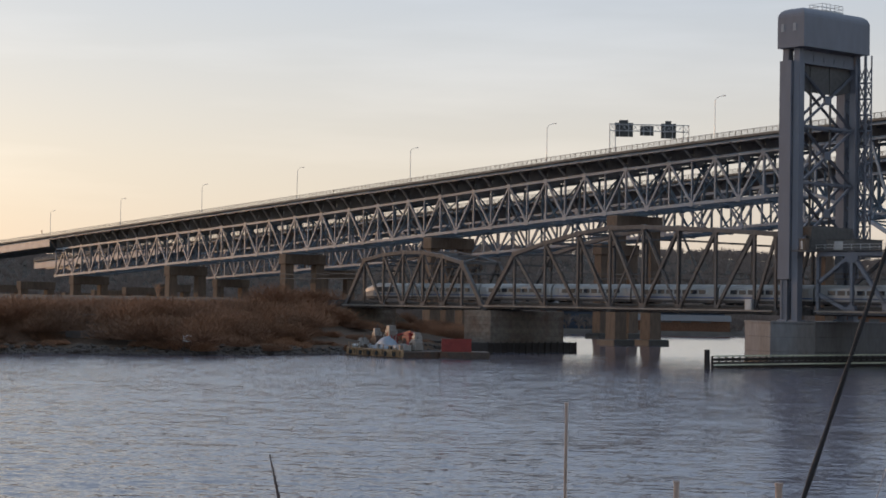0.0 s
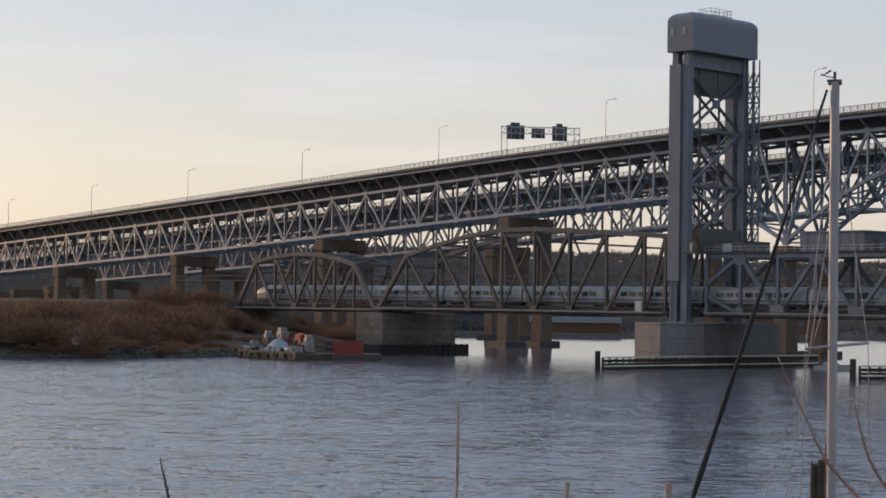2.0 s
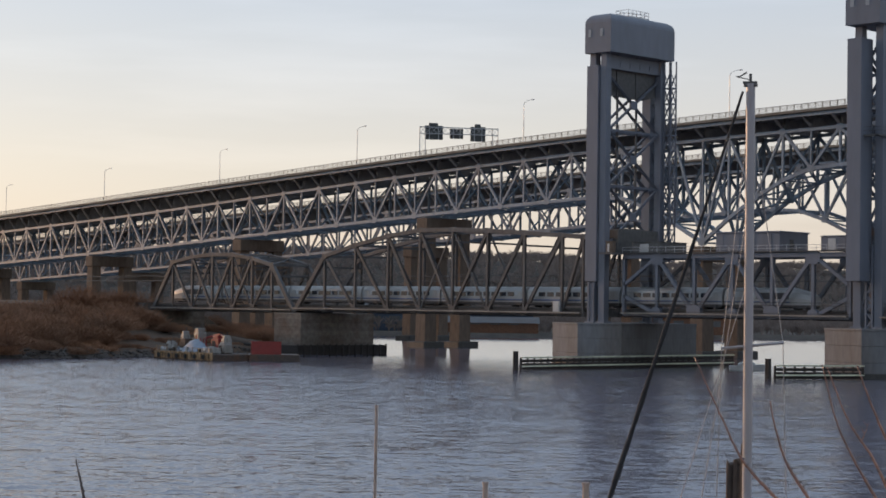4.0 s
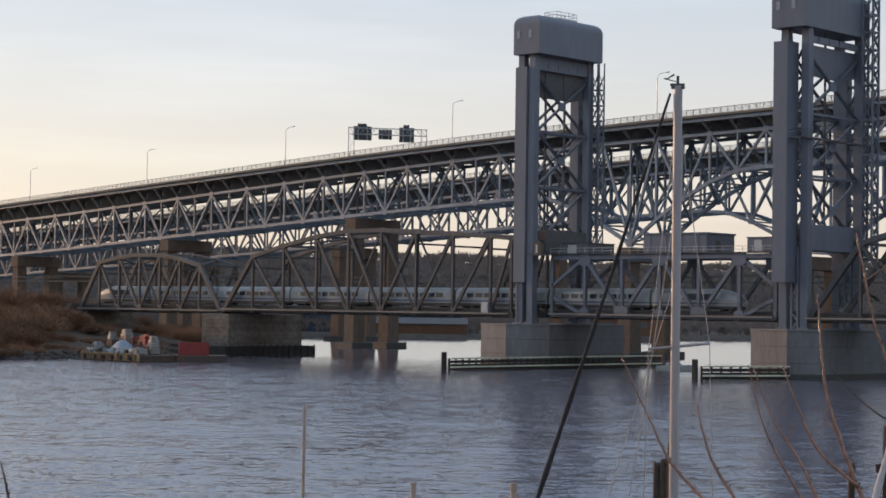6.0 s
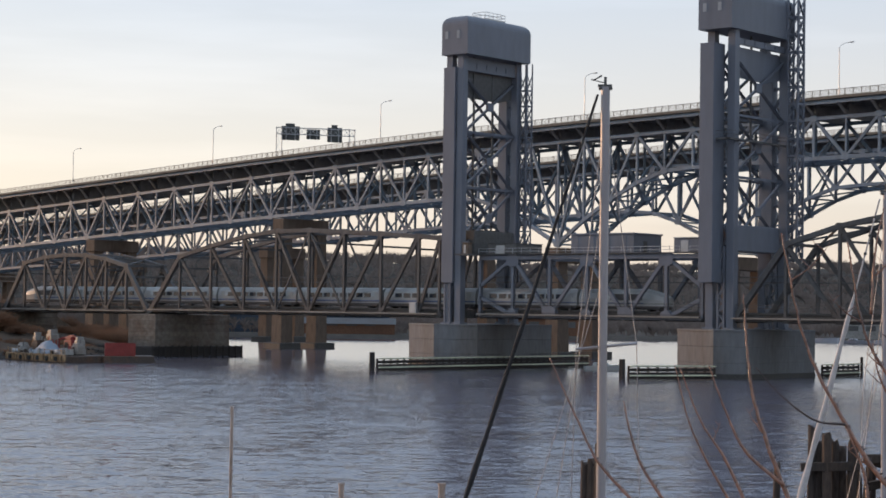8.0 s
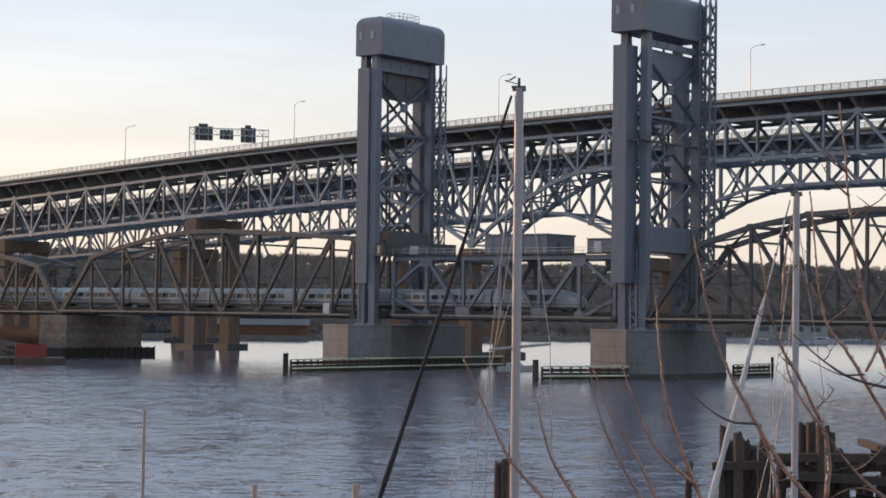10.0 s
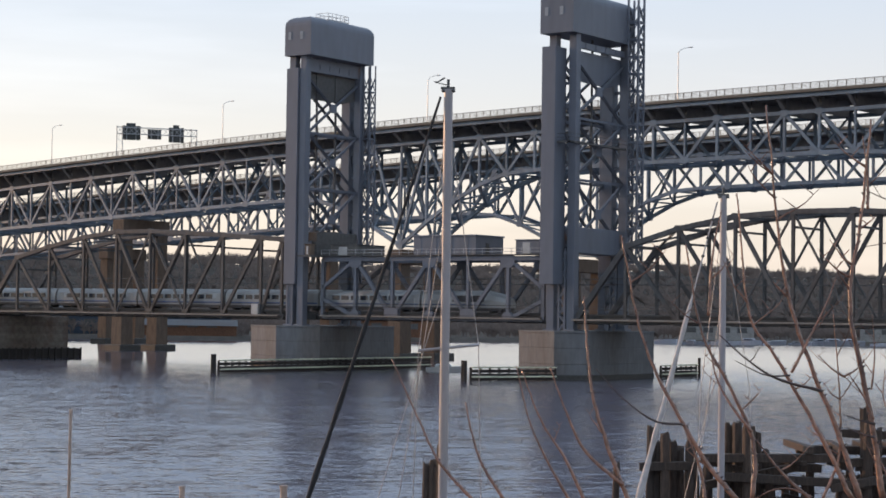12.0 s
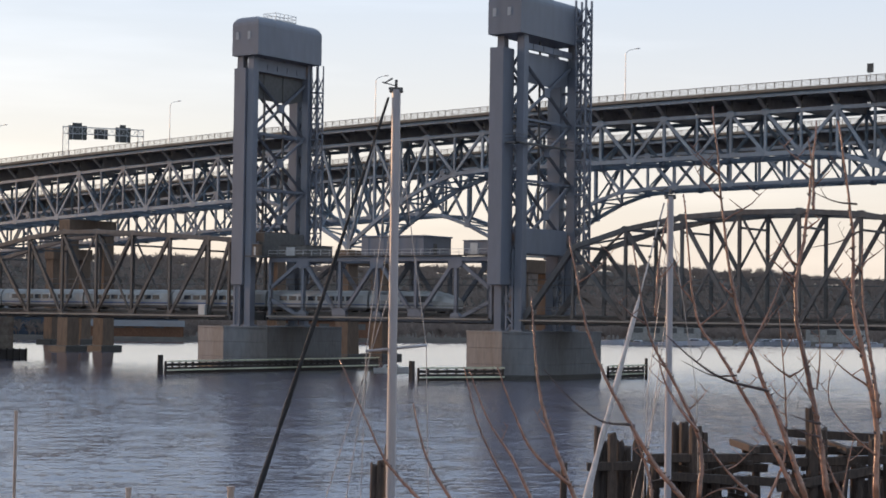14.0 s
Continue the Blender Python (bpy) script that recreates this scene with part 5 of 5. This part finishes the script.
tree_kinds = [bare_tree(s, 9.0) for s in (3, 4)]
for i in range(26):
    u_, v_ = rs.uniform(-380, -160), rs.choice((rs.uniform(-14, -4), rs.uniform(20, 40)))
    p = RAIL @ Vector((u_, v_, 0))
    ob = new("bare_tree", rs.choice(tree_kinds))
    s = rs.uniform(0.7, 1.2)
    ob.matrix_world = metres(place(p.x, p.y, 3.4 if v_ > 0 else 9.0 + (v_ + 3) * 0.55, rs.uniform(0, 360))) @ Matrix.Diagonal((s, s, s, 1))
    tagged(ob, "bare brown winter tree beside the railway", "tree", "embankment trees")

# low sea wall, notice board, hut and lamp on the left bank
wall = thing("sea_wall", place(-128, 352, 0, 8), "low pale concrete barrier along the bank", "wall")
for i in range(7):
    part("barrier", boxes(((i * 3.1, 0, 2.0), (i * 3.1 + 3.0, 0.5, 4.0)), bevel=0.08), concrete, wall)
board = thing("notice_board", place(-103.3, 347.5, 1.0, 12), "white notice board on posts at the water's edge", "sign")
part("panel", boxes(((0, 0, 1.4), (1.6, 0.1, 2.7)), bevel=0.02), white_paint, board)
for x in (0.2, 1.4):
    part("post", boxes(((x - .06, 0.1, -0.6), (x + .06, 0.2, 2.7))), old_timber, board)
hut = thing("hut", place(-131, 366, 2.2, 18), "small dark hut with a flat roof on the bank", "hut")
part("wall", boxes(((0, 0, -0.5), (4.5, 4, 4.6))), dark_steel, hut)
part("roof", boxes(((-0.4, -0.4, 4.6), (4.9, 4.4, 4.95)), bevel=0.05), concrete, hut)
part("door", boxes(((1.5, -0.06, 0), (2.6, 0.02, 2.2))), old_steel, hut)
part("window", boxes(((3.1, -0.05, 1.2), (4.0, 0.02, 2.2))), train_glass, hut)


# ---- foreground: the bank under the camera ----
FORE = place(0, 0, 0, -7.36)     # x across the view, y away from the camera
bank_soil = surface("brown_bank_soil", (0.09, 0.065, 0.045), 0.95, spots=0.35, size=0.4, bump=0.6)


def bank_z(y):
    return 9.0 if y < 6 else max(-1.2, 9.0 - (y - 6) * 0.45)


bm = bmesh.new()
ys = [-40, -10, 0, 3, 6, 8, 11, 15, 20, 25, 30]
rows_ = [[bm.verts.new((x, y, bank_z(y) + 0.15 * noise.noise(Vector((x * .3, y * .3, 1))))) for x in range(-60, 64, 4)] for y in ys]
for a, b in zip(rows_, rows_[1:]):
    for i in range(len(a) - 1):
        bm.faces.new((a[i], a[i + 1], b[i + 1], b[i]))
solo("near_bank", bm, bank_soil, FORE, "steep brown earth bank at the river's edge", "river bank", kind="structure", smooth=True)

mast_paint = surface("pale_mast_paint", (0.34, 0.32, 0.34), 0.4, spots=0.1, size=0.3, dirt=(0.3, 0.24, 0.2), dirt_size=0.8, dirt_amount=0.6, streak=0.3)
black_rope = surface("black_weathered_sailcloth", (0.02, 0.02, 0.022), 0.8, spots=0.3, size=0.1, bump=0.6)
pale_cloth = surface("pale_furled_sailcloth", (0.5, 0.47, 0.46), 0.7, spots=0.12, size=0.1, bump=0.5)
wire_mat = surface("thin_steel_wire", (0.3, 0.29, 0.3), 0.4, 0.7, bump=0)


def sailboat(x, y, top, mast_r, bow_dx, stay_mat, stay_r, label, furl_from, spread=True):
    """A moored sailing boat: hull, mast, spreader, masthead fittings, furled forestay and shrouds."""
    boat = thing("sailboat", FORE @ place(x, y, 0), label, "sailboat", "moored sailboats")
    bm = bmesh.new()
    secs = []
    for i in range(9):
        f = i / 8
        w = 1.35 * math.sin(math.pi * (0.12 + 0.86 * f)) ** 0.6
        px = 5.2 - f * (5.2 - bow_dx * 1.02)
        secs.append([bm.verts.new(c) for c in ((px, -w, 1.1 + 0.25 * f), (px, -w * 0.6, -0.3), (px, w * 0.6, -0.3), (px, w, 1.1 + 0.25 * f))])
    for a, b in zip(secs, secs[1:]):
        for i in range(4):
            bm.faces.new((a[i], b[i], b[i - 3], a[i - 3]))
    bm.faces.new(secs[0]), bm.faces.new(secs[-1][::-1])
    bmesh.ops.recalc_face_normals(bm, faces=bm.faces)
    part("hull", bm, white_paint, boat)
    part("cabin", boxes(((-1.2, -0.8, 1.2), (3.0, 0.8, 1.75)), bevel=0.12), white_paint, boat)
    bm = bmesh.new()
    tube(bm, (0, 0, 1.0), (0, 0, top), mast_r * 1.1, mast_r, 16)
    mast = part("mast", bm, mast_paint, boat, smooth=False)
    part("mast_cap", boxes(((-0.1, -0.03, top), (0.085, 0.03, top + 0.03)), ((-0.02, -0.02, top + 0.035), (0.015, 0.02, top + 0.13))), dark_steel, mast)
    part("sheave_block", boxes(((-0.09, -0.04, top - 0.04), (0.09, 0.04, top)), bevel=0.012), dark_steel, mast)
    bm = bmesh.new()
    tube(bm, (-0.0, 0, top + 0.05), (-0.16, 0, top + 0.09), 0.007, sides=5)
    tube(bm, (-0.15, 0, top + 0.09), (-0.05, 0, top + 0.15), 0.008, 0.014, sides=5)
    tube(bm, (-0.15, 0, top + 0.09), (-0.19, 0, top + 0.1), 0.014, 0.005, sides=5)
    part("wind_vane", bm, dark_steel, mast)
    bm = bmesh.new()
    zs = 1.0 + (top - 1.0) * 0.73
    tube(bm, (-0.35, 0.0, zs - 0.04), (0.45, 0.0, zs + 0.05), 0.022, sides=6)
    if spread:
        part("spreader", bm, mast_paint, mast)
    else:
        bm.free()
    for dx, zz in ((-0.34, zs - 0.03), (0.44, zs + 0.05)):
        bm = bmesh.new()
        tube(bm, (0, 0, top - 0.3), (dx, 0, zz), 0.006, sides=5)
        tube(bm, (dx, 0, zz), (dx * 1.6, 0, 1.2), 0.006, sides=5)
        part("shroud", bm, wire_mat, boat)
    for tx, tz in ((bow_dx * 0.45, top - 2.5), (bow_dx * 0.25, top - 1.5)):
        bm = bmesh.new()
        tube(bm, (0, 0, tz), (tx * 1.6, 0.1, 1.3), 0.006, sides=5)
        part("halyard", bm, wire_mat, boat)
    bm = bmesh.new()
    n = 40
    pts = []
    for i in range(n + 1):
        f = i / n
        pts.append(Vector((-0.1 + (bow_dx + 0.1) * f, 0.02 * math.sin(i), top - 0.1 - (top - 1.4) * f - 0.12 * math.sin(math.pi * f))))
    sweep(bm, pts, [stay_r * (0.25 if i / n < furl_from else 0.45 + 0.9 * min(1, i / n * 1.6)) * (1 + 0.2 * math.sin(i * 2.1)) for i in range(n + 1)], 8)
    part("furled_forestay", bm, stay_mat, boat)
    for i in range(3):
        p = pts[1 + i]
        bm = bmesh.new()
        bmesh.ops.create_icosphere(bm, subdivisions=1, radius=0.03, matrix=Matrix.Translation(p))
        part("insulator", bm, dark_steel, boat)
    return boat


sailboat(-0.64, 25, 13.55, 0.058, -4.0, black_rope, 0.034, "moored sailboat with a pale mast and black furled forestay", 0.0)
sailboat(3.62, 30.5, 12.55, 0.052, -3.0, pale_cloth, 0.05, "moored sailboat with a white mast and pale furled forestay", 0.13, False)

# ---- ruined timber pier in the river ----
pier = thing("ruined_pier", FORE @ place(0, 95, 0), "ruined old timber pier of rotten pilings and beams", "pier")
rp = random.Random(13)


def piling(x, y, top, r, parent, lean=0.0):
    bm = bmesh.new()
    tube(bm, (x, y, -2.5), (x + lean, y, top), r * 1.1, r, 10)
    for v in bm.verts:
        if v.co.z > top - 0.1:
            v.co.z += rp.uniform(-0.25, 0.15)
        v.co.x += rp.uniform(-0.03, 0.03)
    part("piling", bm, old_timber, parent)


for x, top in ((7.75, 5.2), (8.15, 4.5), (8.5, 4.9), (8.9, 4.55), (9.3, 4.2), (9.65, 4.6), (8.0, 3.6), (9.1, 3.4)):
    piling(x, rp.uniform(-1, 1), top, 0.22, pier, rp.uniform(-.1, .1))
for x, top in ((11.75, 5.35), (12.15, 5.45), (12.5, 5.4), (12.85, 5.2), (13.2, 4.9), (11.5, 3.9)):
    piling(x, rp.uniform(-1, 1), top, 0.24, pier, rp.uniform(-.08, .08))
for i in range(16):
    piling(10.3 + i * 0.85 + rp.uniform(-.2, .2), rp.uniform(-1, 5), rp.uniform(2.8, 4.3), 0.2, pier, rp.uniform(-.2, .2))
for x, top in ((18.2, 5.6), (18.6, 6.3), (19.1, 5.2), (21.2, 5.0), (22.4, 5.2), (23.3, 4.8)):
    piling(x, rp.uniform(-1, 1), top, 0.24, pier, rp.uniform(-.2, .2))
for x0, x1, z0, z1, y in ((7.2, 10.0, 3.3, 3.4, -0.9), (10.2, 17.4, 3.75, 3.85, -0.6), (17.0, 26, 3.6, 4.0, -0.4), (11, 18.5, 2.9, 2.6, -0.9), (10.4, 15, 2.3, 3.3, 0.4), (15.2, 27, 4.1, 4.1, 1.6), (16.5, 21.5, 2.4, 3.4, -1.0),
                          (17.5, 26, 4.9, 4.55, 2.5), (13, 16.4, 3.3, 3.2, 1.2)):
    member("beam", (x0, y, z0), (x1, y, z1), 0.42, 0.45, old_timber, pier)
for i in range(26):
    piling(10.0 + rp.uniform(0, 15), rp.uniform(1, 9), rp.uniform(1.8, 3.9), rp.uniform(0.12, 0.26), pier, rp.uniform(-.7, .7))
for i in range(18):
    x, z = rp.uniform(9.8, 24), rp.uniform(1.6, 3.7)
    member("broken_plank", (x, rp.uniform(-1.3, 3), z), (x + rp.uniform(0.8, 3.2), rp.uniform(-1.3, 4), z + rp.uniform(-0.9, 0.7)), rp.uniform(0.15, 0.35), 0.3, old_timber, pier)
for i in range(7):
    x = 15.5 + 1.5 * i
    member("cross_beam", (x, -1.2, 4.25), (x + rp.uniform(-.4, .4), 5, 4.25), 0.35, 0.35, old_timber, pier)
cluster = thing("piling_cluster", FORE @ place(0, 95, 0), "cluster of old brown timber pilings lashed together", "pilings")
for x, top in ((-3.3, 3.2), (-2.95, 3.3), (-2.6, 4.15), (-2.75, 3.0)):
    piling(x, rp.uniform(-.3, .3), top, 0.2, cluster, 0.05)
lone = thing("piling_cluster", FORE @ place(0, 95, 0), "single leaning timber piling in the river", "pilings")
piling(6.0, 0, 3.4, 0.17, lone, 0.15)

# ---- bamboo canes and bramble shoots on the bank ----
cane_mat = surface("dry_bamboo_cane", (0.40, 0.30, 0.25), 0.6, spots=0.2, size=0.05, dirt=(0.22, 0.14, 0.09), dirt_size=2.0)
bark = surface("reddish_shoot_bark", (0.27, 0.135, 0.09), 0.25, spots=0.35, size=0.02, dirt=(0.07, 0.035, 0.03), dirt_size=6.0, dirt_amount=0.8, vary=0.15)
dark_bark = surface("dark_shoot_bark", (0.07, 0.045, 0.04), 0.7, spots=0.35, size=0.02)


def cane(x, y, top, r, lean=0.0):
    c = thing("bamboo_cane", FORE @ place(x, y, 0), "thin dry bamboo cane stuck in the bank", "cane", "canes")
    low = bank_z(y) - 0.2
    n = 9
    for i in range(n):
        a, b = low + (top - low) * i / n, low + (top - low) * (i + 1) / n
        la, lb = lean * i / n, lean * (i + 1) / n
        bm = bmesh.new()
        tube(bm, (la, 0, a), (lb, 0, b - 0.004), r * (1.1 - 0.2 * i / n), r * (1.05 - 0.2 * i / n), 8)
        tube(bm, (lb, 0, b - 0.012), (lb, 0, b), r * 1.1, r * 1.1, 8)
        part("joint", bm, cane_mat, c)


cane(-2.0, 9.0, 10.127, 0.008, 0.01)
cane(-1.456, 9.0, 9.775, 0.014)
cane(-0.934, 8.6, 9.823, 0.017)


def shoot(points, r0, mat, seed, twigs=3, depth=4.0, label="bare reddish bramble shoot with buds"):
    """A bare shoot from the bank: points (across, height over the eye) along its bow; it tapers, carries buds and a few side twigs."""
    r = random.Random(seed)
    (x0, z0), (x2, z2) = points[0], points[-1]
    sh = thing("shoot", FORE @ place(0, depth, EYE), label, "shoot", "bank shoots")
    n = 26
    reach = min(1.0, math.hypot(x2 - x0, z2 - z0) / 0.5)
    shake = 0.0016 * reach ** 2
    ends = [2 * Vector(points[0]) - Vector(points[1])] + [Vector(p) for p in points] + [2 * Vector(points[-1]) - Vector(points[-2])]
    path = []
    for i in range(n + 1):
        g = min(i / n * (len(points) - 1), len(points) - 1.0001)
        k, t = int(g), g - int(g)
        a, b, c, d = ends[k:k + 4]
        p = 0.5 * (2 * b + (c - a) * t + (2 * a - 5 * b + 4 * c - d) * t * t + (3 * b - 3 * c + d - a) * t ** 3)
        path.append(Vector((p.x + r.uniform(-shake, shake), 0.1 * reach * i / n, p.y)))
    # down to the soil
    foot = Vector((x0 + (x0 - path[3].x) * 1.2, 0, bank_z(depth) - EYE - 0.05))
    bm = bmesh.new()
    radii = [r0 * (1 - 0.72 * i / n) for i in range(n + 1)]
    if z0 < -0.375:
        sweep(bm, [foot] + path, [r0 * 1.3] + radii, 7)
    else:     # springs from a neighbouring shoot
        sweep(bm, path, radii, 7)
    stem = part("stem", bm, mat, sh, smooth=True)
    bm = bmesh.new()
    for i in range(1, n):
        for _ in range(2):
            p = path[i].lerp(path[i + 1] if i < n else path[i], r.random())
            s = r0 * (1 - 0.6 * i / n)
            d = Vector((r.choice((-1, 1)) * r.uniform(.5, 1), r.uniform(-.5, .5), r.uniform(.4, 1))).normalized()
            tube(bm, p, p + d * s * 2.0, s * 0.7, s * 0.2, 5)
    part("bud", bm, dark_bark, sh, kind="stuff")
    for _ in range(twigs):
        i = r.randrange(6, n - 2)
        d = Vector((r.choice((-1, 1)) * r.uniform(.5, 1.0), r.uniform(-.3, .3), r.uniform(.3, 1))).normalized()
        p = path[i]
        length = r.uniform(0.04, 0.12)
        bm = bmesh.new()
        line = [p]
        for k in range(5):
            q = p + (d + Vector((r.uniform(-.25, .25), 0, 0.12 * k))).normalized() * length / 5
            if k in (1, 3):
                side = Vector((-d.x + r.uniform(-.3, .3), 0, 0.8)).normalized()
                spur = bmesh.new()
                tube(spur, q, q + side * length * 0.3, r0 * 0.22, r0 * 0.1, 5)
                part("spur_twig", spur, mat, sh)
            line.append(q)
            p = q
        sweep(bm, line, [r0 * 0.42 * (1 - k / 6) for k in range(6)], 5)
        part("side_twig", bm, mat, sh)
    return sh


shoot(((0.282, -0.378), (0.241, -0.271), (0.209, -0.163), (0.196, -0.046), (0.19, 0.043)), 0.0052, bark, 40, 1)
shoot(((0.508, -0.375), (0.448, -0.303), (0.367, -0.164), (0.312, -0.032), (0.269, 0.174)), 0.0060, bark, 41, 2)
shoot(((0.442, -0.376), (0.435, -0.319), (0.401, -0.231)), 0.0043, bark, 42, 0)
shoot(((0.16, -0.38), (0.115, -0.303), (0.078, -0.224), (0.048, -0.107)), 0.0034, bark, 43, 0)
shoot(((0.191, -0.379), (0.153, -0.299), (0.102, -0.221), (0.058, -0.112)), 0.0039, bark, 44, 1)
shoot(((0.273, -0.35), (0.194, -0.281), (0.153, -0.199), (0.119, -0.108)), 0.0043, bark, 45, 0)
shoot(((-0.042, -0.383), (-0.111, -0.309), (-0.157, -0.221), (-0.216, -0.096)), 0.0039, bark, 46, 0)
shoot(((0.024, -0.382), (-0.022, -0.31), (-0.045, -0.243), (-0.058, -0.185)), 0.0039, bark, 47, 0)
shoot(((0.396, -0.222), (0.335, -0.215), (0.268, -0.167), (0.216, -0.11)), 0.0027, dark_bark, 48, 0)
shoot(((0.541, -0.374), (0.545, -0.258), (0.493, -0.136), (0.439, -0.025), (0.406, 0.158)), 0.0056, bark, 49, 3)
shoot(((0.661, -0.373), (0.604, -0.32), (0.547, -0.248)), 0.0043, bark, 50, 1)
shoot(((0.538, -0.235), (0.495, -0.18), (0.466, -0.122), (0.453, -0.054)), 0.0034, bark, 51, 1)
shoot(((0.746, -0.372), (0.679, -0.233), (0.593, -0.078), (0.539, 0.018), (0.514, 0.268)), 0.0056, bark, 52, 4)
shoot(((0.762, -0.371), (0.714, -0.221), (0.642, -0.03), (0.605, 0.149), (0.576, 0.457)), 0.0065, bark, 53, 5)
shoot(((0.809, -0.371), (0.787, -0.196), (0.747, 0.033), (0.774, 0.21), (0.799, 0.43)), 0.0073, bark, 54, 5)
shoot(((0.774, 0.232), (0.776, 0.305), (0.768, 0.388)), 0.0034, bark, 55, 1)
shoot(((0.908, -0.369), (0.911, -0.189), (0.87, 0.029), (0.874, 0.176), (0.846, 0.431)), 0.0073, bark, 56, 5)
shoot(((0.915, -0.2), (0.903, -0.083), (0.89, 0.035), (0.893, 0.165)), 0.0052, bark, 57, 3)
shoot(((0.683, -0.148), (0.593, -0.125), (0.534, -0.088), (0.474, -0.035)), 0.0036, dark_bark, 58, 1)
shoot(((0.617, -0.116), (0.567, -0.117), (0.505, -0.088)), 0.0022, dark_bark, 59, 0)
shoot(((0.685, -0.372), (0.722, -0.285), (0.729, -0.179), (0.718, 0.021)), 0.0034, bark, 60, 6)
shoot(((0.727, -0.118), (0.701, -0.1), (0.675, -0.072)), 0.0022, bark, 61, 1)
shoot(((0.727, -0.118), (0.755, -0.101), (0.772, -0.08)), 0.0022, bark, 62, 1)
shoot(((0.619, -0.11), (0.661, -0.032), (0.698, 0.042), (0.719, 0.094)), 0.0034, bark, 63, 2)
shoot(((0.789, -0.204), (0.77, -0.158), (0.739, -0.109)), 0.0026, bark, 64, 1)
shoot(((0.792, -0.215), (0.766, -0.209), (0.728, -0.195)), 0.0026, dark_bark, 65, 0)
shoot(((0.792, -0.242), (0.761, -0.235), (0.733, -0.222)), 0.0026, dark_bark, 66, 0)
shoot(((0.784, -0.143), (0.793, -0.073), (0.791, 0.012)), 0.0022, bark, 67, 2)
shoot(((0.907, -0.278), (0.862, -0.236), (0.817, -0.173), (0.819, -0.102)), 0.0026, bark, 68, 3)
shoot(((0.837, -0.37), (0.851, -0.307), (0.867, -0.243)), 0.0026, bark, 69, 1)
shoot(((0.663, -0.368), (0.621, -0.352), (0.583, -0.356), (0.546, -0.377)), 0.0030, bark, 70, 0)
shoot(((0.446, 0.005), (0.452, 0.099), (0.461, 0.165), (0.476, 0.228)), 0.0034, bark, 71, 2)
shoot(((0.866, 0.245), (0.821, 0.251), (0.767, 0.275)), 0.0021, dark_bark, 72, 1)
shoot(((0.874, 0.19), (0.829, 0.166), (0.774, 0.154)), 0.0021, dark_bark, 73, 1)
shoot(((0.842, -0.37), (0.821, -0.325), (0.801, -0.272)), 0.0034, bark, 74, 2)
shoot(((-1.530, -0.464), (-1.549, -0.406), (-1.569, -0.347)), 0.0038, dark_bark, 90, 0)
